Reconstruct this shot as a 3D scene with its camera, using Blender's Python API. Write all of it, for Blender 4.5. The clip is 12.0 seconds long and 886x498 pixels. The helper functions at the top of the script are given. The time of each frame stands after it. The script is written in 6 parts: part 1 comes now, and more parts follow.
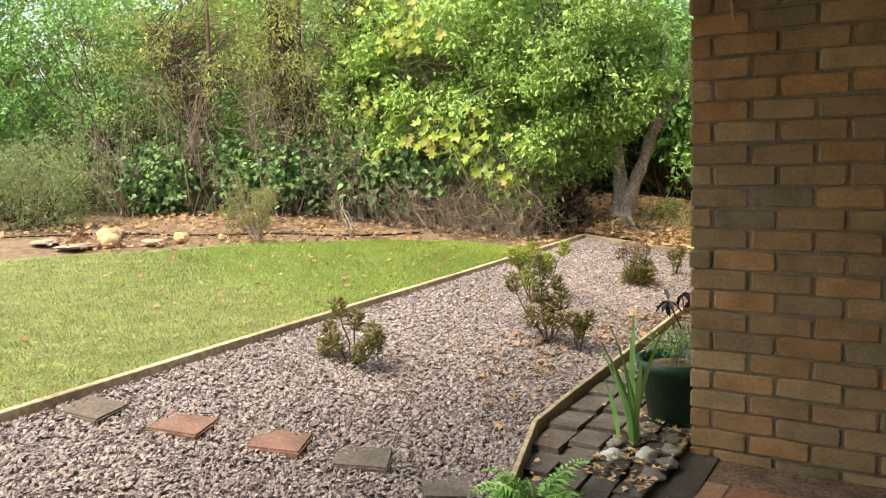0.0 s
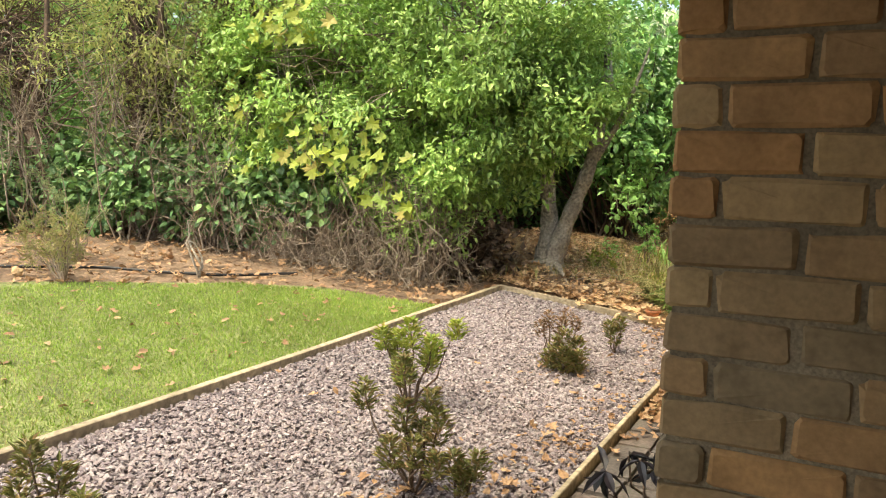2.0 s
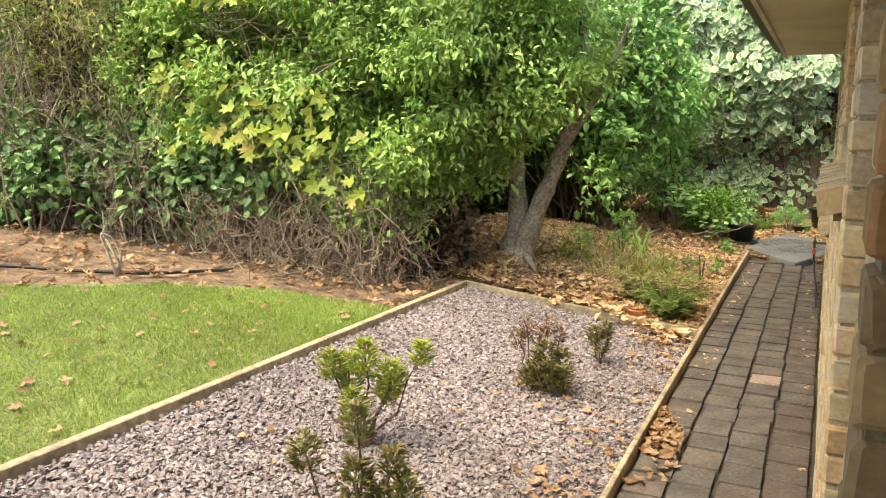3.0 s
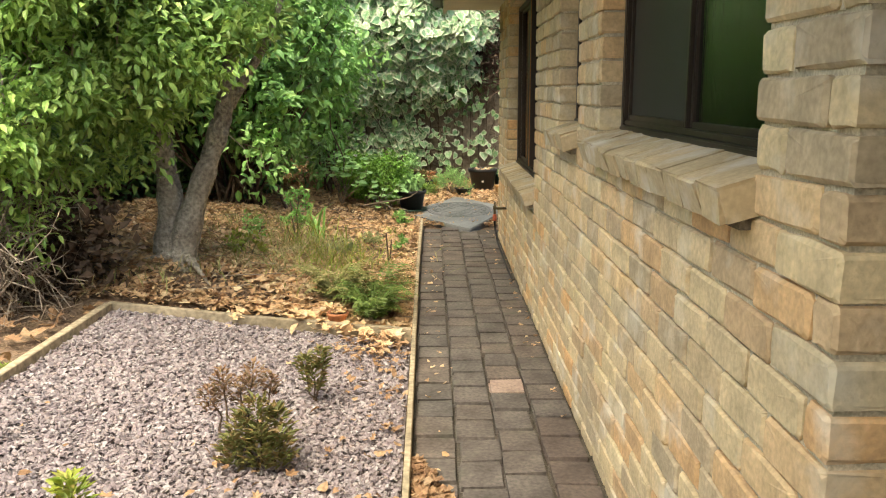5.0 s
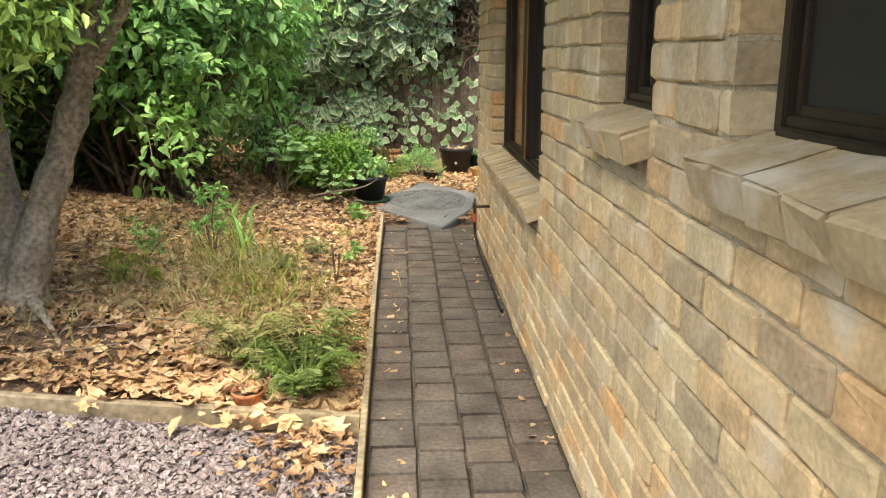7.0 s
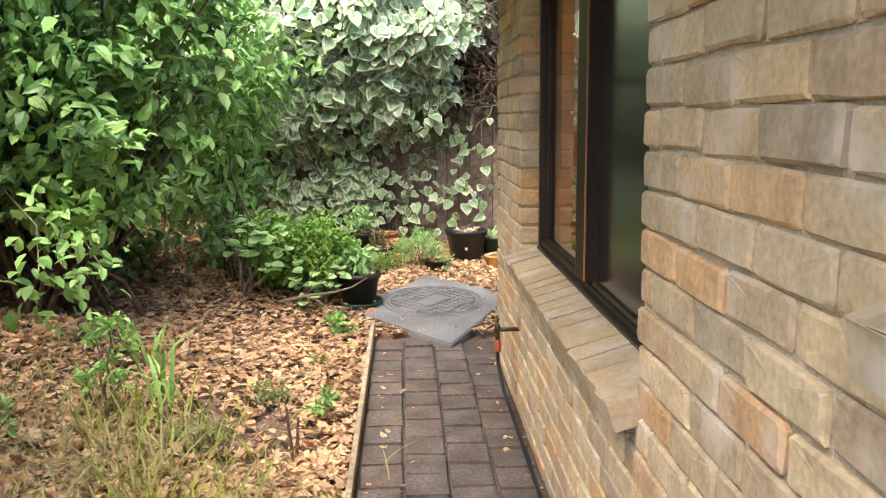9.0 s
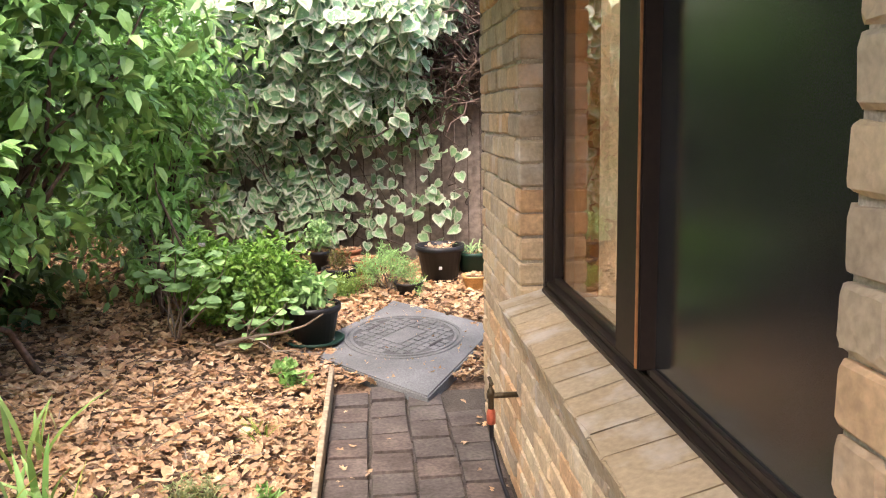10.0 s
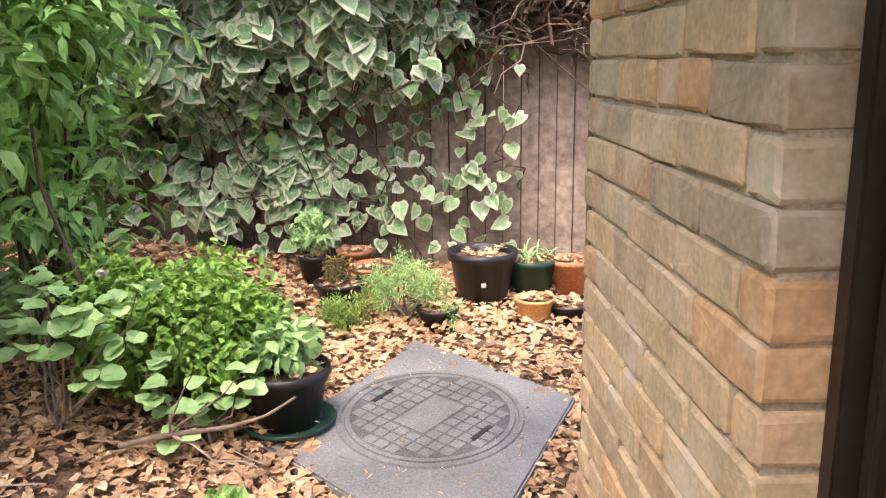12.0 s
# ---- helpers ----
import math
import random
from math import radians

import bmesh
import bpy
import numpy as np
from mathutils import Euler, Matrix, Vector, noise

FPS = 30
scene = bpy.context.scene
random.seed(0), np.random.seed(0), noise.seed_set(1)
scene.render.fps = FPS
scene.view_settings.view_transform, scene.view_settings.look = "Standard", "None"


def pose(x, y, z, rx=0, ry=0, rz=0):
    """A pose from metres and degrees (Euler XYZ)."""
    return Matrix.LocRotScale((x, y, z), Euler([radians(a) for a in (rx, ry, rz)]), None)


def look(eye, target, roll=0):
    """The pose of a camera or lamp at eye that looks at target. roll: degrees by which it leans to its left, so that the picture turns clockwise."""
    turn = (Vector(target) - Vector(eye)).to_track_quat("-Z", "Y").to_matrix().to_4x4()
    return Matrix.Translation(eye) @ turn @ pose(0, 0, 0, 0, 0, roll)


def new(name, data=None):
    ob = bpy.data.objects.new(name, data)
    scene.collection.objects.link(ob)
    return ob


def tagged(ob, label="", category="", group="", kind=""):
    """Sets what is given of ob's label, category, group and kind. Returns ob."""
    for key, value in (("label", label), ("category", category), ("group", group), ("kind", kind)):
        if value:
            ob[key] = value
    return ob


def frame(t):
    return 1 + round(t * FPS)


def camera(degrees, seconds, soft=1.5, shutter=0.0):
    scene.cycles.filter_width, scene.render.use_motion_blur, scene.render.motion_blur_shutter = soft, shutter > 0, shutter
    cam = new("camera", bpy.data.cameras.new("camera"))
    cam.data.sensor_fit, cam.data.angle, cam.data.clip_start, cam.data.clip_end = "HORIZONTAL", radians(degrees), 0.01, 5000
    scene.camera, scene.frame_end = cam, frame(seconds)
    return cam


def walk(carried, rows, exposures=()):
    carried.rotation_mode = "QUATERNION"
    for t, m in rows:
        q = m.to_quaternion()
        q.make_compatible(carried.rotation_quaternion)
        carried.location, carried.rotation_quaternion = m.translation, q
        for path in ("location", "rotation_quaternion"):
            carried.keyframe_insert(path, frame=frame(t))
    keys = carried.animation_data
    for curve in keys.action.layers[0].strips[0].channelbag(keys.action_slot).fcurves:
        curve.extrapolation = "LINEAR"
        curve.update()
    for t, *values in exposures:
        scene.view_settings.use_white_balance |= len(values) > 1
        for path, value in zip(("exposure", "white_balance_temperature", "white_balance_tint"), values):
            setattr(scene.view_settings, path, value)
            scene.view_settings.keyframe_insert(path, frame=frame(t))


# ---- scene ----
cam = camera(57.4, 12.0, soft=1.1)
PATH = [
    (0, (0.959, 0.825, 1.307), (-0.123, 2.486, 1.036), -2.4),
    (0.5, (0.786, 1.307, 1.369), (-0.204, 3.033, 1.163), -0.7),
    (1, (0.687, 1.765, 1.364), (-0.332, 3.479, 1.213), 0.9),
    (1.5, (0.517, 2.199, 1.35), (-0.498, 3.91, 1.15), 0.2),
    (2, (0.357, 2.638, 1.367), (-0.593, 4.38, 1.121), 0.8),
    (2.5, (0.186, 3.037, 1.375), (-0.745, 4.786, 1.103), 1.3),
    (2.7, (0.091, 3.164, 1.369), (-0.82, 4.921, 1.081), 1.2),
    (4.3, (-0.501, 3.85, 1.379), (-0.739, 5.81, 1.059), -0.5),
    (4.5, (-0.548, 4.004, 1.39), (-0.688, 5.971, 1.055), -0.6),
    (5, (-0.591, 4.374, 1.38), (-0.579, 6.337, 0.999), -0.2),
    (5.2, (-0.587, 4.521, 1.382), (-0.535, 6.473, 0.95), -0.1),
    (5.5, (-0.571, 4.754, 1.388), (-0.486, 6.707, 0.967), 0.3),
    (6, (-0.591, 5.189, 1.395), (-0.446, 7.133, 0.948), 0.6),
    (6.5, (-0.596, 5.606, 1.384), (-0.535, 7.536, 0.865), -1.9),
    (7, (-0.566, 5.976, 1.377), (-0.474, 7.919, 0.912), 0.1),
    (7.2, (-0.569, 6.141, 1.378), (-0.456, 8.094, 0.961), 1.6),
    (8.8, (-0.499, 7.46, 1.406), (-0.402, 9.43, 1.078), 0.2),
    (9, (-0.508, 7.606, 1.396), (-0.428, 9.578, 1.073), -0.6),
    (9.5, (-0.49, 8.033, 1.412), (-0.477, 10.005, 1.077), -1.5),
    (10, (-0.494, 8.543, 1.422), (-0.332, 10.508, 1.086), -1.3),
    (10.5, (-0.459, 9.003, 1.422), (-0.326, 10.981, 1.159), -2.4),
    (11, (-0.465, 9.455, 1.402), (-0.375, 11.435, 1.138), -2.8),
    (11.5, (-0.477, 9.923, 1.416), (-0.308, 11.885, 1.064), -1.6),
    (12, (-0.434, 10.386, 1.414), (-0.339, 12.33, 0.956), -0.9),
]
walk(cam, [(t, look(eye, target, roll)) for t, eye, target, roll in PATH],
     exposures=[(0.0, 1.6, 7700, 1), (2.7, 1.6, 7700, 1), (4.3, 1.58, 7500, 1), (7.2, 1.7, 7050, 4), (9.0, 1.9, 6700, 15), (12.0, 2.1, 6650, 24)])

# ---- daylight ----
world = bpy.data.worlds.new("world")
scene.world = world
world.use_nodes = True
wn, wl = world.node_tree.nodes, world.node_tree.links
sky = wn.new("ShaderNodeTexSky")
sky.sky_type, sky.sun_disc = "NISHITA", False
SUN_EL, SUN_AZ = 64.0, 206.0          # azimuth clockwise from +y
sky.sun_elevation, sky.sun_rotation = radians(SUN_EL), radians(SUN_AZ)
sky.air_density, sky.dust_density, sky.ozone_density = 1.0, 4.0, 1.0
wl.new(sky.outputs[0], wn["Background"].inputs[0])
wn["Background"].inputs[1].default_value = 0.15
sun = new("sun", bpy.data.lights.new("sun", "SUN"))
sun.data.energy, sun.data.angle, sun.data.color = 1.5, radians(58), (1.0, 0.93, 0.80)
to_sun = Vector((math.sin(radians(SUN_AZ)) * math.cos(radians(SUN_EL)), math.cos(radians(SUN_AZ)) * math.cos(radians(SUN_EL)), math.sin(radians(SUN_EL))))
sun.matrix_world = look((0, 0, 30), Vector((0, 0, 30)) - to_sun)

rng = np.random.default_rng(11)

# ---- materials ----


def material(name, colors, rough=0.8, source="object", grain=40.0, grain_amount=0.25, stain=2.0, stain_amount=0.25, bump=0.3, bump_dist=0.004,
             translucent=0.0, metallic=0.0, spec=0.4, spots=None, lumps=0.0):
    """Colours picked per object, per island or from noise, with fine grain, broad stains and relief."""
    m = bpy.data.materials.new(name)
    m.use_nodes = True
    n, l = m.node_tree.nodes, m.node_tree.links
    b = n["Principled BSDF"]
    b.inputs["Roughness"].default_value, b.inputs["Metallic"].default_value = rough, metallic
    b.inputs["Specular IOR Level"].default_value = spec
    tc = n.new("ShaderNodeTexCoord")
    geo = n.new("ShaderNodeNewGeometry")
    ramp = n.new("ShaderNodeValToRGB")
    els = ramp.color_ramp.elements
    while len(els) < len(colors):
        els.new(0.5)
    for i, c in enumerate(colors):
        els[i].position = i / max(1, len(colors) - 1)
        els[i].color = (*c, 1)
    if source == "object":
        info = n.new("ShaderNodeObjectInfo")
        l.new(info.outputs["Random"], ramp.inputs[0])
    elif source == "island":
        l.new(geo.outputs["Random Per Island"], ramp.inputs[0])
    else:
        big = n.new("ShaderNodeTexNoise")
        big.inputs["Scale"].default_value, big.inputs["Detail"].default_value = source, 5
        l.new(geo.outputs["Position"], big.inputs["Vector"])
        l.new(big.outputs[0], ramp.inputs[0])
    fine = n.new("ShaderNodeTexNoise")
    fine.inputs["Scale"].default_value, fine.inputs["Detail"].default_value = grain, 6
    l.new(geo.outputs["Position"], fine.inputs["Vector"])
    broad = n.new("ShaderNodeTexNoise")
    broad.inputs["Scale"].default_value, broad.inputs["Detail"].default_value = stain, 4
    l.new(geo.outputs["Position"], broad.inputs["Vector"])
    last = ramp.outputs[0]
    for tex, amount in ((fine, grain_amount), (broad, stain_amount)):
        mr = n.new("ShaderNodeMapRange")
        mr.inputs["From Min"].default_value, mr.inputs["From Max"].default_value = 0.3, 0.7
        mr.inputs["To Min"].default_value, mr.inputs["To Max"].default_value = 1 - amount, 1 + amount
        l.new(tex.outputs[0], mr.inputs[0])
        mul = n.new("ShaderNodeVectorMath")
        mul.operation = "MULTIPLY"
        l.new(last, mul.inputs[0])
        l.new(mr.outputs[0], mul.inputs[1])
        last = mul.outputs[0]
    if spots:
        color, scale, low, high = spots
        sp = n.new("ShaderNodeTexNoise")
        sp.inputs["Scale"].default_value, sp.inputs["Detail"].default_value = scale, 8
        l.new(geo.outputs["Position"], sp.inputs["Vector"])
        mr = n.new("ShaderNodeMapRange")
        mr.inputs["From Min"].default_value, mr.inputs["From Max"].default_value = low, high
        l.new(sp.outputs[0], mr.inputs[0])
        mix = n.new("ShaderNodeMix")
        mix.data_type = "RGBA"
        l.new(mr.outputs[0], mix.inputs["Factor"])
        l.new(last, mix.inputs["A"])
        mix.inputs["B"].default_value = (*color, 1)
        last = mix.outputs["Result"]
    l.new(last, b.inputs["Base Color"])
    if bump:
        bp = n.new("ShaderNodeBump")
        bp.inputs["Strength"].default_value, bp.inputs["Distance"].default_value = bump, bump_dist
        l.new(fine.outputs[0], bp.inputs["Height"])
        if lumps:
            lp = n.new("ShaderNodeTexNoise")
            lp.inputs["Scale"].default_value, lp.inputs["Detail"].default_value = lumps, 3
            l.new(geo.outputs["Position"], lp.inputs["Vector"])
            b2 = n.new("ShaderNodeBump")
            b2.inputs["Strength"].default_value, b2.inputs["Distance"].default_value = 0.45, 0.010
            l.new(lp.outputs[0], b2.inputs["Height"])
            l.new(b2.outputs[0], bp.inputs["Normal"])
        l.new(bp.outputs[0], b.inputs["Normal"])
    if translucent:
        t = n.new("ShaderNodeBsdfTranslucent")
        l.new(last, t.inputs[0])
        mix = n.new("ShaderNodeMixShader")
        mix.inputs[0].default_value = translucent
        l.new(b.outputs[0], mix.inputs[1])
        l.new(t.outputs[0], mix.inputs[2])
        l.new(mix.outputs[0], n["Material Output"].inputs[0])
    return m


BRICK = material("brick", [(0.514, 0.394, 0.247), (0.588, 0.436, 0.252), (0.404, 0.320, 0.215), (0.578, 0.352, 0.173), (0.630, 0.509, 0.320), (0.378, 0.304, 0.210), (0.609, 0.473, 0.284), (0.441, 0.347, 0.231), (0.598, 0.378, 0.194), (0.557, 0.436, 0.273), (0.410, 0.320, 0.215)],
                 0.92, "object", 70, 0.16, 11, 0.18, 0.7, 0.004, spots=((0.70, 0.64, 0.53), 5.0, 0.54, 0.80), lumps=26.0)
SILL_BRICK = material("sill_brick", [(0.415, 0.325, 0.205), (0.450, 0.360, 0.230), (0.397, 0.308, 0.188), (0.459, 0.352, 0.213)], 0.9, "object", 70, 0.14, 3, 0.14, 0.5, 0.003, spots=((0.55, 0.50, 0.42), 8, 0.5, 0.75))
# browner brick for the return wall, with the porch shade put into its colour
BRICK_PORCH_SHADE = material("porch_shade_brick", [(0.327, 0.176, 0.078), (0.237, 0.164, 0.099), (0.385, 0.213, 0.094), (0.205, 0.152, 0.094), (0.295, 0.193, 0.102), (0.352, 0.246, 0.135), (0.254, 0.155, 0.082)], 0.9, "object", 70, 0.16, 9, 0.2, 0.6, 0.003, lumps=20.0)
MORTAR_PALE = material("pale_mortar", [(0.396, 0.330, 0.237), (0.517, 0.440, 0.319)], 0.95, 9.0, 150, 0.25, 14, 0.25, 0.7, 0.004)
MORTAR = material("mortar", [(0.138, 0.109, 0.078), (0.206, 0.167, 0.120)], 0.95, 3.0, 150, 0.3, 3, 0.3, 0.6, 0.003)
PAVER = material("paver", [(0.096, 0.082, 0.073), (0.125, 0.105, 0.093), (0.108, 0.093, 0.083), (0.137, 0.105, 0.088), (0.102, 0.090, 0.081), (0.142, 0.111, 0.093)], 0.85, "object", 60, 0.3, 6, 0.35, 0.5, 0.004, spots=((0.10, 0.10, 0.07), 5, 0.6, 0.8))
PAVER_RED = material("paver_red", [(0.111, 0.086, 0.072), (0.124, 0.093, 0.078)], 0.85, "object", 60, 0.25, 6, 0.3, 0.5, 0.004)
STEP_RED = material("step_red", [(0.173, 0.097, 0.079), (0.202, 0.115, 0.090)], 0.85, "object", 60, 0.25, 6, 0.3, 0.5, 0.004)
PAVER_PALE = material("paver_pale", [(0.320, 0.232, 0.192), (0.336, 0.240, 0.200)], 0.85, "object", 60, 0.25, 6, 0.3, 0.5, 0.004)
TILE = material("terracotta_tile", [(0.33, 0.13, 0.07), (0.40, 0.19, 0.11), (0.30, 0.14, 0.09), (0.46, 0.30, 0.20)], 0.6, "object", 50, 0.2, 5, 0.25, 0.3, 0.002)
SOIL = material("soil", [(0.09, 0.062, 0.042), (0.17, 0.112, 0.074), (0.235, 0.16, 0.108), (0.14, 0.10, 0.066)], 0.95, 1.3, 50, 0.4, 9, 0.35, 0.9, 0.02)
SAND = material("joint_sand", [(0.067, 0.057, 0.044), (0.109, 0.092, 0.072)], 0.95, 6.0, 120, 0.4, 3, 0.3, 0.6, 0.005)
GRAVEL_BED = material("gravel_bed", [(0.17, 0.142, 0.150), (0.29, 0.245, 0.252)], 0.9, 40.0, 90, 0.5, 5, 0.2, 0.9, 0.01)
GRAVEL = material("gravel", [(0.279, 0.232, 0.236), (0.194, 0.155, 0.165), (0.333, 0.290, 0.290), (0.132, 0.106, 0.114), (0.255, 0.203, 0.208), (0.387, 0.348, 0.345), (0.216, 0.174, 0.190), (0.302, 0.240, 0.224)], 0.8, "island", 120, 0.2, 1.5, 0.12, 0.3, 0.002)
TURF = material("turf", [(0.12, 0.165, 0.05), (0.17, 0.195, 0.07), (0.22, 0.215, 0.10)], 0.95, 0.9, 60, 0.4, 7, 0.3, 0.9, 0.02)
GRASS = material("grass", [(0.149, 0.255, 0.041), (0.231, 0.359, 0.061), (0.330, 0.434, 0.095), (0.198, 0.299, 0.054), (0.462, 0.449, 0.162)], 0.6, "island", 30, 0.15, 0.8, 0.3, 0.0, translucent=0.35)
DRY_GRASS = material("dry_grass", [(0.35, 0.33, 0.14), (0.42, 0.36, 0.20), (0.25, 0.30, 0.09)], 0.7, "island", 30, 0.2, 2, 0.2, 0.0, translucent=0.3)
DRY_TURF = material("dry_turf", [(0.30, 0.285, 0.115), (0.38, 0.335, 0.165), (0.23, 0.25, 0.085), (0.33, 0.32, 0.13)], 0.8, "island", 30, 0.15, 2, 0.2, 0.0, translucent=0.2)
TIMBER = material("timber_edging", [(0.30, 0.24, 0.16), (0.38, 0.31, 0.21), (0.26, 0.21, 0.15)], 0.85, "object", 35, 0.35, 3, 0.3, 0.5, 0.003)
LEAF_BROWN = material("fallen_brown_leaf", [(0.323, 0.189, 0.102), (0.404, 0.254, 0.148), (0.242, 0.135, 0.074), (0.355, 0.213, 0.115), (0.452, 0.312, 0.189)], 0.75, "island", 60, 0.25, 2, 0.15, 0.0, translucent=0.15)
LITTER = material("dead_leaves", [(0.511, 0.316, 0.170), (0.644, 0.448, 0.263), (0.377, 0.221, 0.124), (0.588, 0.370, 0.193), (0.733, 0.566, 0.357), (0.266, 0.161, 0.100), (0.611, 0.405, 0.222), (0.444, 0.281, 0.176)], 0.75, "island", 60, 0.25, 2, 0.2, 0.0, translucent=0.12)
TAN_LEAF = material("tan_leaf", [(0.58, 0.38, 0.20), (0.66, 0.47, 0.28), (0.50, 0.30, 0.15), (0.70, 0.54, 0.36), (0.42, 0.25, 0.13)], 0.75, "island", 60, 0.25, 2, 0.15, 0.0, translucent=0.12)
BARK = material("bark", [(0.22, 0.19, 0.15), (0.34, 0.30, 0.25), (0.44, 0.40, 0.34)], 0.95, 9.0, 45, 0.4, 5, 0.3, 1.0, 0.02)
DARK_BARK = material("dark_bark", [(0.09, 0.06, 0.045), (0.16, 0.11, 0.08)], 0.95, 9.0, 45, 0.4, 5, 0.3, 0.8, 0.01)
TWIG = material("dry_twigs", [(0.207, 0.158, 0.113), (0.331, 0.263, 0.202), (0.145, 0.105, 0.079), (0.414, 0.346, 0.281)], 0.9, "island", 40, 0.2, 3, 0.2, 0.0)
LEAF_LIGHT = material("light_green_leaf", [(0.240, 0.390, 0.091), (0.360, 0.532, 0.145), (0.163, 0.302, 0.071), (0.464, 0.605, 0.181), (0.285, 0.445, 0.107)], 0.36, "island", 20, 0.1, 1.2, 0.25, 0.0, translucent=0.2)
LEAF_MID = material("mid_green_leaf", [(0.153, 0.320, 0.088), (0.261, 0.481, 0.132), (0.109, 0.240, 0.066), (0.372, 0.580, 0.175)], 0.38, "island", 20, 0.1, 1.5, 0.25, 0.0, translucent=0.16, spec=0.5)
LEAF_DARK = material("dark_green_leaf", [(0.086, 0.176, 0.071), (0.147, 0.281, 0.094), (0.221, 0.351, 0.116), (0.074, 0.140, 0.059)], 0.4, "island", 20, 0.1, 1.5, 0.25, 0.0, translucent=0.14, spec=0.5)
LEAF_OLIVE = material("olive_leaf", [(0.309, 0.359, 0.105), (0.444, 0.454, 0.164), (0.212, 0.265, 0.075), (0.502, 0.473, 0.195)], 0.6, "island", 20, 0.1, 1.2, 0.25, 0.0, translucent=0.2)
LEAF_GREY = material("grey_green_leaf", [(0.248, 0.300, 0.138), (0.363, 0.405, 0.196), (0.165, 0.225, 0.103)], 0.6, "island", 20, 0.1, 1.2, 0.25, 0.0, translucent=0.25)
LEAF_LIME = material("lime_leaf", [(0.305, 0.376, 0.055), (0.364, 0.392, 0.073), (0.232, 0.343, 0.064), (0.400, 0.327, 0.091)], 0.5, "island", 20, 0.1, 2, 0.15, 0.0, translucent=0.3)
LEAF_FRESH = material("fresh_green_leaf", [(0.209, 0.432, 0.109), (0.298, 0.547, 0.152), (0.402, 0.635, 0.216), (0.150, 0.317, 0.086)], 0.45, "island", 20, 0.1, 3, 0.2, 0.0, translucent=0.18)
LEAF_BLUE = material("blue_green_leaf", [(0.236, 0.408, 0.160), (0.354, 0.568, 0.238), (0.447, 0.682, 0.271)], 0.5, "island", 20, 0.1, 3, 0.2, 0.0, translucent=0.15)
LEAF_ROUND = material("round_leaf", [(0.236, 0.408, 0.160), (0.354, 0.568, 0.238), (0.447, 0.682, 0.271)], 0.5, "object", 20, 0.1, 3, 0.2, 0.0, translucent=0.15)
LEAF_BRONZE = material("bronze_leaf", [(0.116, 0.128, 0.040), (0.197, 0.202, 0.061), (0.255, 0.160, 0.071), (0.151, 0.181, 0.051)], 0.5, "island", 20, 0.1, 5, 0.2, 0.0, translucent=0.25)
DRY_HEAD = material("seedhead", [(0.20, 0.11, 0.07), (0.28, 0.17, 0.10), (0.15, 0.11, 0.05)], 0.8, "island", 20, 0.1, 5, 0.2, 0.0)
LEAF_BLACK = material("dark_purple_leaf", [(0.025, 0.025, 0.03), (0.05, 0.04, 0.05)], 0.4, "island", 20, 0.1, 3, 0.2, 0.0, translucent=0.1)
# near-black leaves that stand in for deep shade inside tangles
SHADE_LEAF = material("shade_dark_leaf", [(0.08, 0.055, 0.04), (0.14, 0.09, 0.06), (0.05, 0.035, 0.025)], 0.9, "island", 40, 0.2, 2, 0.2, 0.0)
FERN_LEAF = material("fern_leaf", [(0.16, 0.25, 0.06), (0.23, 0.33, 0.085), (0.12, 0.19, 0.05), (0.29, 0.33, 0.11)], 0.5, "island", 20, 0.1, 5, 0.2, 0.0, translucent=0.3)
HEBE_LEAF = material("hebe_leaf", [(0.144, 0.314, 0.048), (0.216, 0.431, 0.064), (0.304, 0.519, 0.096), (0.096, 0.216, 0.036)], 0.4, "island", 20, 0.1, 3, 0.25, 0.0, translucent=0.18, spec=0.5)
IVY_GREEN = material("ivy_centre", [(0.184, 0.361, 0.150), (0.298, 0.510, 0.235), (0.138, 0.276, 0.129), (0.413, 0.595, 0.343)], 0.38, "island", 40, 0.2, 2, 0.2, 0.0, translucent=0.1, spec=0.5, spots=((0.55, 0.60, 0.42), 38, 0.56, 0.7))
IVY_CREAM = material("ivy_margin", [(0.587, 0.612, 0.439), (0.445, 0.533, 0.324), (0.667, 0.672, 0.524)], 0.4, "island", 40, 0.15, 2, 0.2, 0.0, translucent=0.12, spec=0.5)
FENCE_WOOD = material("weathered_palings", [(0.204, 0.159, 0.123), (0.293, 0.236, 0.185), (0.242, 0.189, 0.146)], 0.9, "object", 25, 0.35, 3, 0.35, 0.5, 0.003)
CONCRETE = material("concrete", [(0.136, 0.143, 0.143), (0.184, 0.190, 0.190), (0.156, 0.163, 0.163)], 0.85, 4.0, 120, 0.25, 3, 0.25, 0.4, 0.003)
PAD = material("lid_pads", [(0.135, 0.140, 0.140), (0.180, 0.185, 0.184)], 0.85, 6.0, 120, 0.25, 5, 0.25, 0.4, 0.002)
LID = material("cast_lid", [(0.063, 0.066, 0.067), (0.098, 0.101, 0.102)], 0.75, 6.0, 120, 0.3, 5, 0.25, 0.4, 0.002)
BLACK_PLASTIC = material("black_plastic", [(0.014, 0.014, 0.016), (0.022, 0.022, 0.024)], 0.45, 4.0, 90, 0.2, 6, 0.3, 0.1, 0.001)
GREEN_PLASTIC = material("green_plastic", [(0.015, 0.05, 0.035), (0.02, 0.07, 0.05)], 0.45, 4.0, 90, 0.2, 6, 0.3, 0.1, 0.001)
TERRACOTTA = material("terracotta", [(0.42, 0.16, 0.08), (0.50, 0.22, 0.11)], 0.85, 5.0, 90, 0.25, 6, 0.3, 0.3, 0.002)
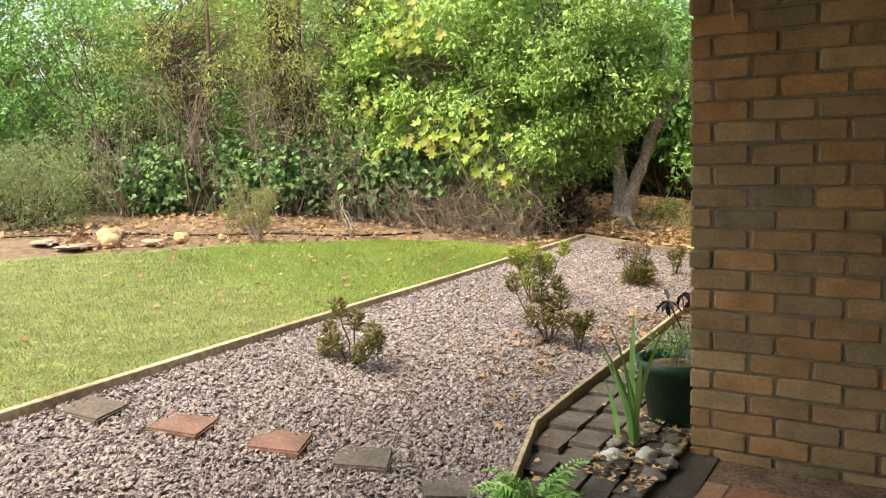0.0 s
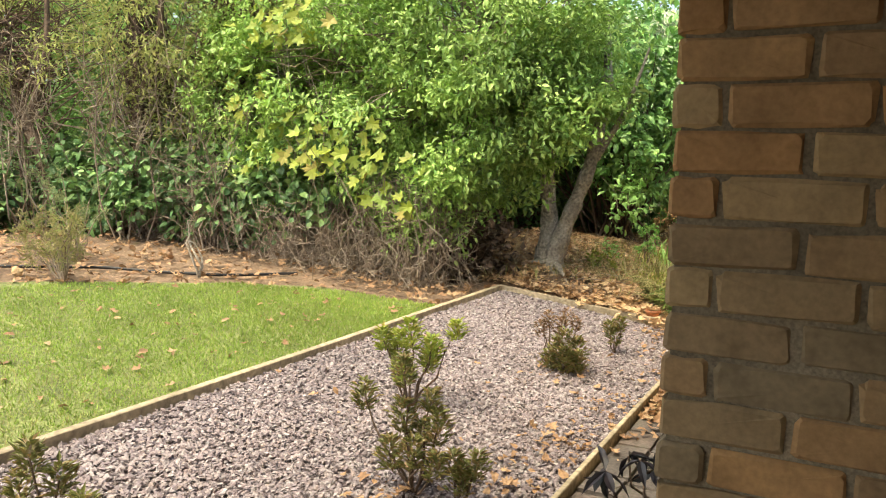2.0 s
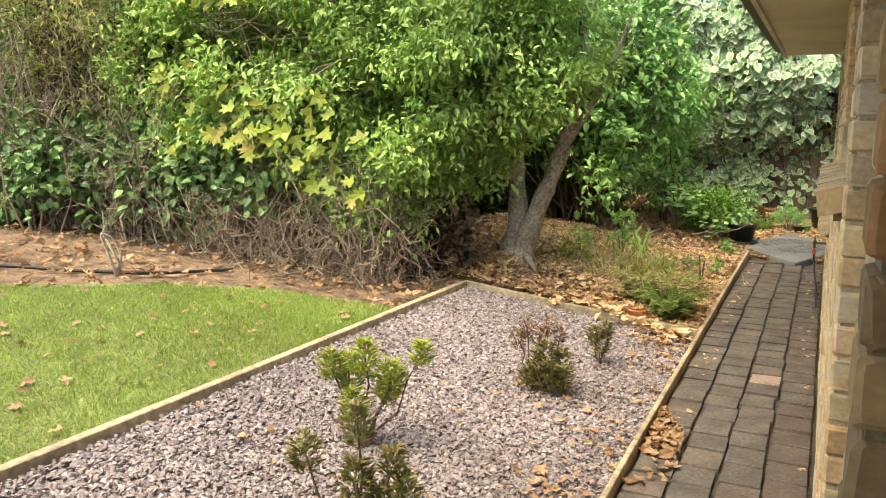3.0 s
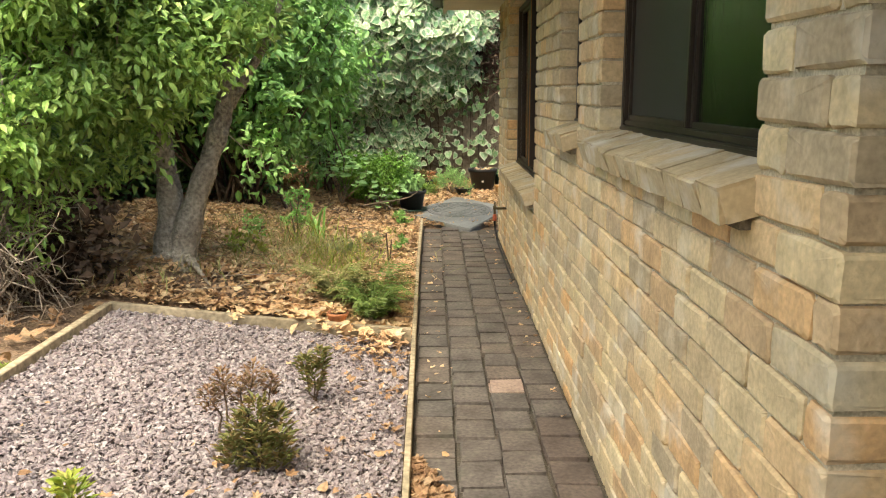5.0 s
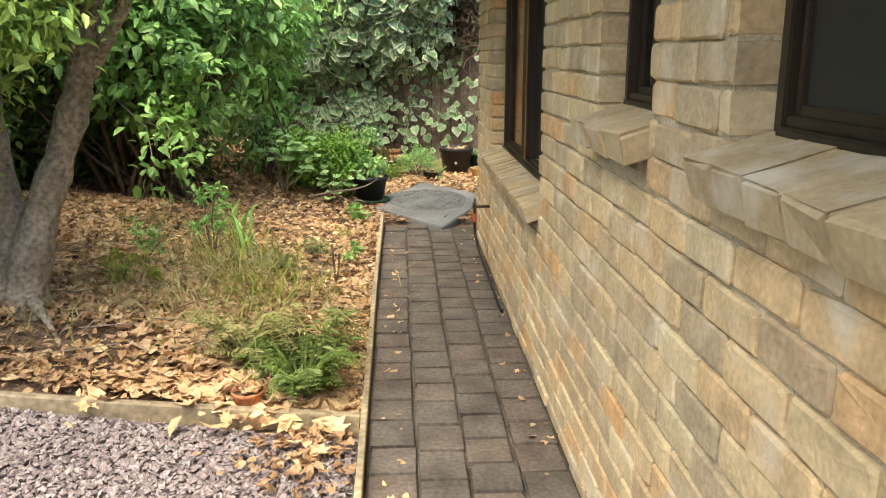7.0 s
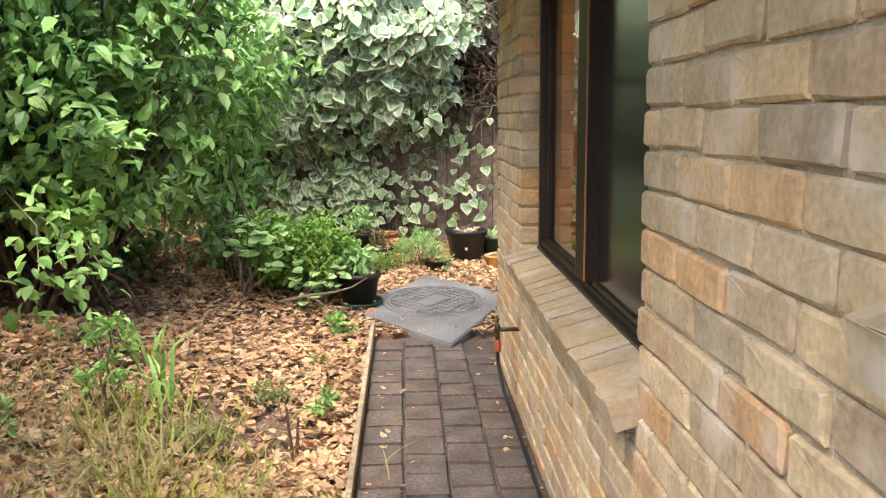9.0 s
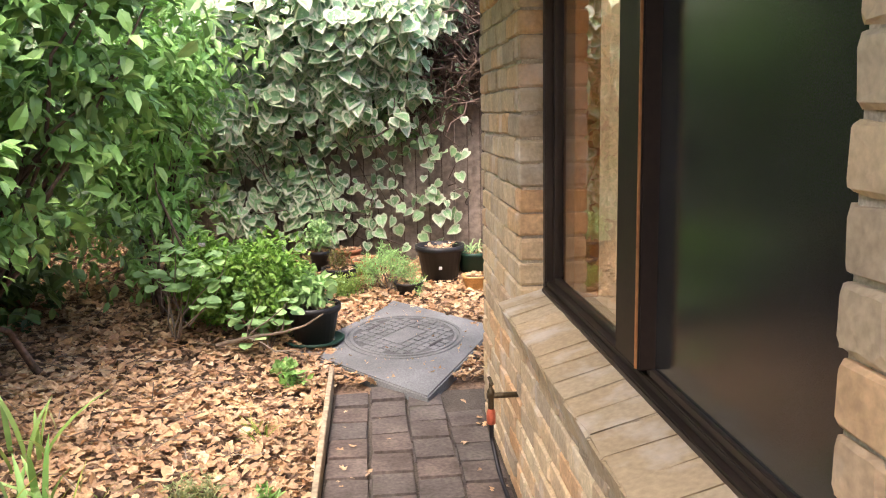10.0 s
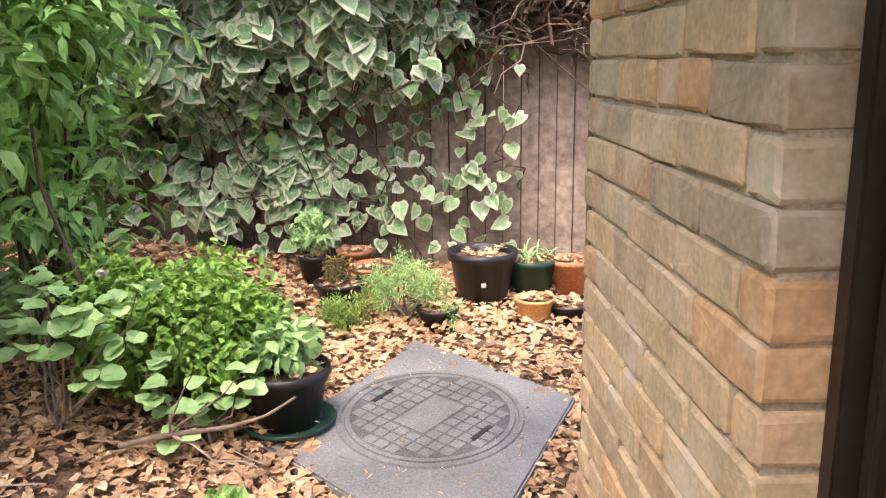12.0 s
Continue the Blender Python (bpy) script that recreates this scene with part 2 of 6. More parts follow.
TAN_POT = material("tan_pot", [(0.45, 0.26, 0.10), (0.52, 0.33, 0.14)], 0.7, 5.0, 90, 0.25, 6, 0.3, 0.3, 0.002)
FRAME_BROWN = material("brown_aluminium", [(0.028, 0.020, 0.015), (0.045, 0.032, 0.024)], 0.4, 3.0, 60, 0.15, 3, 0.25, 0.1, 0.001, metallic=0.3)
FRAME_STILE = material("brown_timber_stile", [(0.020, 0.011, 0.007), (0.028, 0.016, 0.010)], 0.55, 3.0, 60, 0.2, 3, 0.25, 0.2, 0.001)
LINING = material("varnished_lining", [(0.351, 0.156, 0.054), (0.446, 0.208, 0.078)], 0.5, 3.0, 60, 0.2, 3, 0.25, 0.2, 0.001)
SCREEN = material("flyscreen", [(0.020, 0.020, 0.019), (0.032, 0.031, 0.029)], 0.5, 2.0, 400, 0.5, 2, 0.25, 0.08, 0.001)
SCREEN_SHEEN = material("flyscreen_sheen", [(0.020, 0.020, 0.019), (0.032, 0.031, 0.029)], 0.14, 2.0, 400, 0.5, 2, 0.25, 0.08, 0.001)
CURTAIN = material("sheer_curtain", [(0.80, 0.73, 0.62), (0.85, 0.79, 0.68)], 0.9, 3.0, 120, 0.1, 2, 0.12, 0.2, 0.001, translucent=0.4)
INTERIOR = material("room_paint", [(0.55, 0.48, 0.37), (0.60, 0.53, 0.42)], 0.9, 2.0, 60, 0.05, 2, 0.1, 0.0)
SOFFIT = material("cream_soffit", [(0.62, 0.58, 0.46), (0.68, 0.63, 0.50)], 0.7, 2.0, 60, 0.06, 2, 0.12, 0.1, 0.001)
GUTTER = material("dark_gutter", [(0.05, 0.06, 0.05), (0.08, 0.09, 0.075)], 0.5, 2.0, 60, 0.15, 2, 0.2, 0.1, 0.001)
ROCK_TAN = material("sandstone", [(0.42, 0.27, 0.14), (0.50, 0.36, 0.20), (0.34, 0.22, 0.13)], 0.95, 9.0, 60, 0.3, 4, 0.3, 0.7, 0.01)
FLAG = material("flagstone", [(0.27, 0.22, 0.165), (0.36, 0.30, 0.23)], 0.95, 9.0, 60, 0.2, 4, 0.25, 0.5, 0.006)
ROCK_WHITE = material("white_stone", [(0.52, 0.51, 0.48), (0.62, 0.61, 0.58)], 0.8, 9.0, 60, 0.15, 6, 0.2, 0.4, 0.004)
ROCK_DARK = material("dark_stone", [(0.16, 0.15, 0.14), (0.24, 0.22, 0.20)], 0.9, 9.0, 60, 0.3, 6, 0.3, 0.6, 0.006)
TAP_METAL = material("aged_brass", [(0.10, 0.08, 0.05), (0.16, 0.12, 0.07)], 0.5, 9.0, 90, 0.3, 6, 0.3, 0.2, 0.001, metallic=0.8)
RED_PLASTIC = material("red_plastic", [(0.45, 0.10, 0.05), (0.50, 0.13, 0.07)], 0.5, 5.0, 90, 0.15, 6, 0.2, 0.1, 0.001)
RED_METAL = material("white_tag", [(0.7, 0.7, 0.68), (0.75, 0.75, 0.73)], 0.6, 5.0, 90, 0.1, 6, 0.1, 0.0)
STRING = material("jute", [(0.40, 0.28, 0.16), (0.50, 0.37, 0.23)], 0.95, 20.0, 120, 0.3, 6, 0.2, 0.4, 0.002)


def glass(name, rough=0.0, tint=(0.95, 0.95, 0.93), ripple=0.0, ior=5.2):
    m = bpy.data.materials.new(name)
    m.use_nodes = True
    n, l = m.node_tree.nodes, m.node_tree.links
    g, t, mix = n.new("ShaderNodeBsdfGlossy"), n.new("ShaderNodeBsdfTransparent"), n.new("ShaderNodeMixShader")
    fr = n.new("ShaderNodeFresnel")
    fr.inputs[0].default_value = ior
    g.inputs["Roughness"].default_value = rough
    t.inputs[0].default_value = (*tint, 1)
    l.new(fr.outputs[0], mix.inputs[0])
    l.new(t.outputs[0], mix.inputs[1])
    l.new(g.outputs[0], mix.inputs[2])
    if ripple:
        geo = n.new("ShaderNodeNewGeometry")
        sc = n.new("ShaderNodeVectorMath")
        sc.operation = "MULTIPLY"
        sc.inputs[1].default_value = (1, 60, 6)
        l.new(geo.outputs["Position"], sc.inputs[0])
        w = n.new("ShaderNodeTexNoise")
        w.inputs["Scale"].default_value = 1.0
        l.new(sc.outputs[0], w.inputs["Vector"])
        bp = n.new("ShaderNodeBump")
        bp.inputs["Strength"].default_value, bp.inputs["Distance"].default_value = ripple, 0.01
        l.new(w.outputs[0], bp.inputs["Height"])
        l.new(bp.outputs[0], g.inputs["Normal"])
    l.new(mix.outputs[0], n["Material Output"].inputs[0])
    return m


GLASS = glass("window_glass")
CLEAR = bpy.data.materials.new("clear_glass_edge")
CLEAR.use_nodes = True
clear_bsdf = CLEAR.node_tree.nodes.new("ShaderNodeBsdfTransparent")
clear_bsdf.inputs[0].default_value = (0.96, 0.98, 0.97, 1)
CLEAR.node_tree.links.new(clear_bsdf.outputs[0], CLEAR.node_tree.nodes["Material Output"].inputs[0])
GLASS_RIPPLE = glass("rippled_glass", 0.10, (0.36, 0.52, 0.46), 0.3, 2.6)

# ---- builders ----


def mesh_arrays(name, verts, faces, mats, index=None, smooth=False):
    """A mesh from arrays: faces is (n, k) with one k."""
    me = bpy.data.meshes.new(name)
    verts, faces = np.asarray(verts, float), np.asarray(faces, int)
    k = faces.shape[1]
    me.vertices.add(len(verts))
    me.vertices.foreach_set("co", verts.ravel())
    me.loops.add(faces.size)
    me.loops.foreach_set("vertex_index", faces.ravel())
    me.polygons.add(len(faces))
    me.polygons.foreach_set("loop_start", np.arange(0, faces.size, k))
    for m in mats if isinstance(mats, (list, tuple)) else [mats]:
        me.materials.append(m)
    if index is not None:
        me.polygons.foreach_set("material_index", np.asarray(index, int))
    me.polygons.foreach_set("use_smooth", np.full(len(faces), smooth))
    me.update(calc_edges=True)
    return me


def child(name, me, parent, label=""):
    ob = new(name, me)
    ob.parent = parent
    if parent is not None:
        ob.matrix_parent_inverse = parent.matrix_basis.inverted()
    return tagged(ob, label) if label else ob


def part(name, bm, mat, parent, label="", smooth=False):
    me = bpy.data.meshes.new(name)
    bm.to_mesh(me)
    bm.free()
    me.materials.append(mat)
    if smooth:
        me.polygons.foreach_set("use_smooth", np.full(len(me.polygons), True))
    return child(name, me, parent, label)


def thing(name, x, y, z, label, category, group="", kind=""):
    ob = new(name)
    ob.empty_display_size = 0.1
    ob.location = (x, y, z)
    ob.matrix_basis = Matrix.Translation((x, y, z))
    return tagged(ob, label, category, group, kind)


def box(bm, x0, x1, y0, y1, z0, z1, bevel=0.0):
    r = bmesh.ops.create_cube(bm, size=1.0, matrix=Matrix.Translation(((x0 + x1) / 2, (y0 + y1) / 2, (z0 + z1) / 2)) @ Matrix.Diagonal((x1 - x0, y1 - y0, z1 - z0, 1)))
    if bevel:
        edges = list({e for v in r["verts"] for e in v.link_edges})
        bmesh.ops.bevel(bm, geom=edges, offset=bevel, segments=2, affect="EDGES")
    return bm


def boxed(*args, **kw):
    return box(bmesh.new(), *args, **kw)


def lathe(profile, cx, cy, cz, seg=28):
    """A turned form from (radius, height) pairs."""
    bm = bmesh.new()
    rings = []
    for r, h in profile:
        rings.append([bm.verts.new((cx + r * math.cos(2 * math.pi * i / seg), cy + r * math.sin(2 * math.pi * i / seg), cz + h)) for i in range(seg)])
    for a, b in zip(rings, rings[1:]):
        for i in range(seg):
            bm.faces.new((a[i], a[(i + 1) % seg], b[(i + 1) % seg], b[i]))
    if profile[0][0] > 1e-4:
        bm.faces.new(rings[0][::-1])
    return bm


def unit(v):
    return v / np.maximum(np.linalg.norm(v, axis=-1, keepdims=True), 1e-9)


def tubes(paths, radii, sides=5):
    """Tapering tubes along an array of paths (n, k, 3) with radii (n, k). Returns verts, faces."""
    paths, radii = np.asarray(paths, float), np.asarray(radii, float)
    n, k, _ = paths.shape
    d = unit(np.gradient(paths, axis=1))
    ref = np.where(np.abs(d[..., 2:3]) > 0.9, np.array([1.0, 0, 0]), np.array([0, 0, 1.0]))
    u = unit(np.cross(d, ref))
    v = np.cross(d, u)
    a = np.arange(sides) * 2 * np.pi / sides
    ring = u[:, :, None] * np.cos(a)[None, None, :, None] + v[:, :, None] * np.sin(a)[None, None, :, None]
    verts = (paths[:, :, None] + ring * radii[:, :, None, None]).reshape(-1, 3)
    i, j, s = np.meshgrid(np.arange(n), np.arange(k - 1), np.arange(sides), indexing="ij")
    base = (i * k + j) * sides
    s2 = (s + 1) % sides
    faces = np.stack([base + s, base + s2, base + sides + s2, base + sides + s], -1).reshape(-1, 4)
    return verts, faces


# leaf patterns: x along the leaf, y across, z up
DIAMOND = (np.array([(0, 0, 0), (0.45, 0.5, 0.12), (1, 0, -0.05), (0.45, -0.5, 0.12)], float), np.array([(0, 2, 1), (0, 3, 2)]))
BROAD = (np.array([(0, 0, 0), (0.5, 0, 0.02), (1, 0, -0.12), (0.28, 0.45, 0.10), (0.68, 0.38, 0.06), (0.28, -0.45, 0.10), (0.68, -0.38, 0.06)], float),
         np.array([(0, 1, 3), (1, 4, 3), (1, 2, 4), (0, 5, 1), (1, 5, 6), (1, 6, 2)]))
LOBED = (np.array([(0.35, 0, 0), (0, 0, 0.03), (0.15, 0.5, 0.16), (0.42, 0.22, 0.05), (0.75, 0.42, 0.18), (0.72, 0.14, 0.06), (1, 0, 0.14), (0.72, -0.14, 0.06), (0.75, -0.42, 0.16), (0.42, -0.22, 0.05), (0.15, -0.5, 0.2)], float),
         np.array([(0, i, i % 10 + 1) for i in range(1, 11)])[:, [0, 2, 1]])
BLADE = (np.array([(0, 0.5, 0), (0, -0.5, 0), (0.5, 0.35, 0), (0.5, -0.35, 0), (1, 0, 0)], float), np.array([(0, 1, 3), (0, 3, 2), (2, 3, 4)]))


def spread(pattern, pos, axis, normal, length, width):
    """Many copies of a leaf pattern. Returns verts, faces."""
    P, F = pattern
    pos = np.asarray(pos, float)
    x = unit(axis)
    y = unit(np.cross(normal, x))
    z = np.cross(x, y)
    n = len(pos)
    length, width = np.broadcast_to(length, n)[:, None, None], np.broadcast_to(width, n)[:, None, None]
    v = pos[:, None] + x[:, None] * P[None, :, 0:1] * length + y[:, None] * P[None, :, 1:2] * width + z[:, None] * P[None, :, 2:3] * length
    f = F[None] + (np.arange(n) * len(P))[:, None, None]
    return v.reshape(-1, 3), f.reshape(-1, 3)


def foliage(blobs, clumps, per, size, clump_r=0.12, hang=0.2, shell=0.55, lump=0.3, zmin=-1e9, group=1, group_r=0.2):
    """Leaf places in clumps within lumpy ellipsoids (cx, cy, cz, rx, ry, rz)."""
    P, O = [], []
    vol = np.array([b[3] * b[4] + b[4] * b[5] + b[3] * b[5] for b in blobs])
    for b, share in zip(blobs, vol / vol.sum()):
        m = max(3, int(clumps * share / group))
        d = unit(rng.normal(size=(m, 3)))
        k = unit(rng.normal(size=(9, 3)))
        bumps = np.sin(d @ k.T * 4.5 + rng.uniform(0, 6, 9)).mean(1)
        r = (shell + (1 - shell) * rng.random(m) ** 0.6) * (1 + lump * bumps * 1.6)
        P.append(np.array(b[:3]) + d * r[:, None] * np.array(b[3:]))
        O.append(unit(d / np.array(b[3:])))
    c, o = np.concatenate(P), np.concatenate(O)
    if group > 1:
        c, o = np.repeat(c, group, 0), np.repeat(o, group, 0)
        off = rng.normal(size=c.shape) * group_r
        off -= o * (off * o).sum(1, keepdims=True) * 0.6
        off[:, 2] = np.abs(off[:, 2]) * 0.35 + off[:, 2] * 0.4
        o = unit(o + unit(off) * 0.6)
        c = c + off
    keep = c[:, 2] > zmin
    c, o = c[keep], o[keep]
    out = unit(o + rng.normal(size=o.shape) * 0.5)
    along = rng.uniform(-1, 1, (len(c), per))
    pos = c[:, None] + out[:, None] * along[..., None] * clump_r + rng.normal(size=(len(c), per, 3)) * clump_r * 0.45
    axis = out[:, None] * 0.7 + rng.normal(size=pos.shape) * 0.7
    axis[..., 2] -= hang
    normal = o[:, None] * 0.45 + np.array([0, 0, 1.0]) + rng.normal(size=pos.shape) * 0.38
    pos, axis, normal = pos.reshape(-1, 3), axis.reshape(-1, 3), normal.reshape(-1, 3)
    L = size * rng.uniform(0.6, 1.25, len(pos))
    return pos, axis, normal, L, c


def stems(base, tips, r0, r1, sag=0.1, k=5, wob=0.06):
    """Curved stems from base points to tips."""
    base, tips = np.broadcast_to(base, tips.shape), np.asarray(tips)
    s = np.linspace(0, 1, k)[None, :, None]
    path = base[:, None] * (1 - s) + tips[:, None] * s
    path = path + rng.normal(size=path.shape) * wob * s * (1 - s) * 4
    path[..., 2] += (s * (1 - s) * 4 * sag)[..., 0]
    rad = np.broadcast_to(np.linspace(r0, r1, k), path.shape[:2])
    return path, rad


# ---- lie of the land ----
EDGE = [(-0.10, 2.2), (-0.25, 2.8), (-0.46, 3.35), (-0.70, 4.1), (-0.70, 4.5), (-0.68, 5.2), (-0.70, 6.5), (-0.73, 8.85), (-0.75, 10.5), (-0.76, 12.75)]


def edge_x(y):
    return np.interp(y, [p[1] for p in EDGE], [p[0] for p in EDGE])


def smooth(a, b, v):
    t = np.clip((v - a) / (b - a), 0, 1)
    return t * t * (3 - 2 * t)


def gz(x, y):
    """Height of the ground."""
    x, y = np.asarray(x, float), np.asarray(y, float)
    d = np.maximum(0, -0.73 - x)
    path = -0.1 * (1 - smooth(3.0, 6.0, y)) * np.clip(1 - d / 1.6, 0, 1)
    back = 0.09 * np.clip(y - 12.4, 0, 3.0)
    s = 0.125 + 0.09 * smooth(8.7, 9.3, y) * (1 - smooth(11.5, 12.5, y) * 0.6)
    rise = s * np.minimum(d, 1.65) + 0.075 * np.clip(d - 1.65, 0, 4.0)
    return path + back + rise


def gzf(x, y):
    return float(gz(x, y))


xs = np.unique(np.concatenate([np.linspace(-400, -14, 8), np.linspace(-14, 4, 121), np.linspace(4, 400, 8)]))
ys = np.unique(np.concatenate([np.linspace(-400, -4, 8), np.linspace(-4, 17, 141), np.linspace(17, 400, 8)]))
X, Y = np.meshgrid(xs, ys, indexing="ij")
Z = gz(X, Y) - 0.03
soilbump = np.array([noise.noise((a * 1.7, b * 1.7, 0)) for a, b in zip(X.ravel(), Y.ravel())]).reshape(X.shape)
Z = Z + 0.03 * soilbump * (X < -0.9) * (Y > 8.9) + 0.03 * soilbump * (X < -3.4)
nx, ny = X.shape
ii, jj = np.meshgrid(np.arange(nx - 1), np.arange(ny - 1), indexing="ij")
quad = np.stack([ii * ny + jj, (ii + 1) * ny + jj, (ii + 1) * ny + jj + 1, ii * ny + jj + 1], -1).reshape(-1, 4)
ground = new("ground", mesh_arrays("ground", np.stack([X, Y, Z], -1).reshape(-1, 3), quad, SOIL, smooth=True))
tagged(ground, "bare brown garden soil under shrubs and leaf litter", "ground", kind="structure")


def sheet(name, xa, xb, y0, y1, lift, mat, nx=14, ny=60):
    """A sheet over the land between two edges x = xa(y), xb(y)."""
    v = np.linspace(y0, y1, ny)
    u = np.linspace(0, 1, nx)
    V, U = np.meshgrid(v, u, indexing="ij")
    Xs = xa(V) * (1 - U) + xb(V) * U
    pts = np.stack([Xs, V, gz(Xs, V) + lift], -1).reshape(-1, 3)
    i, j = np.meshgrid(np.arange(ny - 1), np.arange(nx - 1), indexing="ij")
    f = np.stack([i * nx + j, i * nx + j + 1, (i + 1) * nx + j + 1, (i + 1) * nx + j], -1).reshape(-1, 4)
    return new(name, mesh_arrays(name, pts, f, mat, smooth=True))


LAWN_EDGE_X = -2.41


def lawn_left(y):
    return np.interp(y, [0, 3.5, 4.6, 5.5, 6.1, 6.6, 7.2, 7.6, 7.75], [-6.5, -6.0, -5.6, -5.1, -4.9, -4.45, -3.9, -3.4, -2.47])


lawn = tagged(sheet("lawn", lawn_left, lambda y: np.full_like(y, LAWN_EDGE_X - 0.02), -1.0, 7.6, 0.015, TURF), "short green lawn with thin pale patches", "lawn", kind="structure")
gravel_bed = tagged(sheet("gravel_bed", lambda y: np.full_like(y, LAWN_EDGE_X + 0.02), lambda y: edge_x(y) - 0.02, -1.0, 8.72, -0.012, GRAVEL_BED), "bed of pinkish grey crushed gravel", "gravel", kind="structure")
path = tagged(sheet("path", lambda y: edge_x(y) + 0.0, lambda y: np.full_like(y, 0.12), 1.5, 12.55, -0.022, SAND), "narrow path of weathered grey pavers along the brick wall", "path", kind="structure")

# gravel stones
n = 74000
gy = np.concatenate([rng.uniform(2.2, 8.70, int(n * 0.93)), rng.uniform(0.5, 2.2, n - int(n * 0.93))])
gx = LAWN_EDGE_X + 0.03 + rng.random(n) * (edge_x(gy) - 0.03 - LAWN_EDGE_X - 0.03)
gr = rng.uniform(0.006, 0.0145, n)
octa = np.array([(1, 0, 0), (-1, 0, 0), (0, 1, 0), (0, -1, 0), (0, 0, 1), (0, 0, -1)], float)
octf = np.array([(0, 2, 4), (2, 1, 4), (1, 3, 4), (3, 0, 4), (2, 0, 5), (1, 2, 5), (3, 1, 5), (0, 3, 5)])
ang = rng.uniform(0, 2 * np.pi, n)
st = octa[None] * rng.uniform(0.65, 1.35, (n, 6, 1)) * np.array([1.15, 1.0, 0.5])
tilt = unit(rng.normal(size=(n, 3)) * 0.5 + np.array([0, 0, 1.0]))
ex = unit(np.stack([np.cos(ang), np.sin(ang), np.zeros(n)], -1))
ey = unit(np.cross(tilt, ex))
ex = np.cross(ey, tilt)
st = (st[..., 0:1] * ex[:, None] + st[..., 1:2] * ey[:, None] + st[..., 2:3] * tilt[:, None]) * gr[:, None, None]
st = st + np.stack([gx, gy, gz(gx, gy) - 0.004 + gr * 0.5], -1)[:, None]
gravel = new("gravel", mesh_arrays("gravel", st.reshape(-1, 3), (octf[None] + (np.arange(n) * 6)[:, None, None]).reshape(-1, 3), GRAVEL))
tagged(gravel, "pale pink and grey crushed stone chips", "gravel", kind="stuff")

# grass blades: green towards the tree, thin and straw coloured nearer the porch
n = 150000
by = rng.uniform(2.0, 7.75, n)
lx = lawn_left(by)
bx = lx + rng.random(n) ** 0.85 * (LAWN_EDGE_X - 0.03 - lx)
ragged = np.array([noise.noise((a * 1.3, b * 1.3, 3.0)) for a, b in zip(bx, by)])
fine_patch = np.array([noise.noise((a * 5.0, b * 5.0, 9.0)) for a, b in zip(bx, by)])
line = 4.55 - 0.3 * (bx + 2.4) / 2
dry = smooth(line + 0.7, line - 0.5, by + 0.5 * ragged + 0.25 * fine_patch)
edge = 0.8 * smooth(7.2, 7.7, by)
keep = (bx - lx > 0.10 + 0.25 * ragged) & (rng.random(n) > np.maximum(edge, 0.35 * dry))
bx, by, dry = bx[keep], by[keep], dry[keep]
straw = rng.random(len(bx)) < 0.65 * dry + 0.03
for sel, mat, label in ((~straw, GRASS, "short mown green grass blades"), (straw, DRY_TURF, "thin straw coloured dry grass blades")):
    m = int(sel.sum())
    axis = np.stack([rng.normal(0, 0.5, m), rng.normal(0, 0.5, m), np.ones(m)], -1)
    v, f = spread(BLADE, np.stack([bx[sel], by[sel], gz(bx[sel], by[sel]) + 0.008], -1), axis, rng.normal(size=(m, 3)) + np.array([0, -1, 0]), rng.uniform(0.014, 0.036, m), rng.uniform(0.004, 0.007, m))
    tagged(new("grass", mesh_arrays("grass", v, f, mat)), label, "grass", kind="stuff")

# ---- timber edgings ----


def edging(name, pts, w, h, label):
    """A low timber edging along a line, in lengths."""
    root = thing(name, pts[0][0], pts[0][1], gzf(pts[0][0], pts[0][1]), label, "edging", kind="structure")
    for (xa, ya, za), (xb, yb, zb) in zip(pts, pts[1:]):
        d = Vector((xb - xa, yb - ya, 0)).normalized()
        s = Vector((-d.y, d.x, 0)) * w / 2
        bm = bmesh.new()
        vs = []
        for (x, y, z) in ((xa, ya, za), (xb, yb, zb)):
            for sgn, dz, inset in ((-1, -h, 1), (1, -h, 1), (1, -0.004, 1), (1, 0, 0.75), (-1, 0, 0.75), (-1, -0.004, 1)):
                vs.append(bm.verts.new((x + s.x * sgn * inset, y + s.y * sgn * inset, z + dz)))
        a, b = vs[:6], vs[6:]
        for i in range(6):
            bm.faces.new((a[i], a[(i + 1) % 6], b[(i + 1) % 6], b[i]))
        bm.faces.new(a[::-1])
        bm.faces.new(b)
        bmesh.ops.recalc_face_normals(bm, faces=bm.faces)
        part("board", bm, TIMBER, root)
    return root


edging("lawn_edging", [(LAWN_EDGE_X, y, 0.245 + 0.004 * (i % 3)) for i, y in enumerate((-1.0, 1.4, 3.8, 6.2, 8.7))], 0.045, 0.16, "weathered sawn timber board edging between lawn and gravel")
edging("end_edging", [(LAWN_EDGE_X, 8.72, 0.25), (-1.55, 8.78, 0.14), (-0.75, 8.83, 0.055)], 0.04, 0.10, "weathered timber board closing the end of the gravel bed")
edging("path_edging", [(x, y, gzf(x, y) + 0.05) for x, y in EDGE], 0.025, 0.10, "thin grey timber edging beside the paved path")

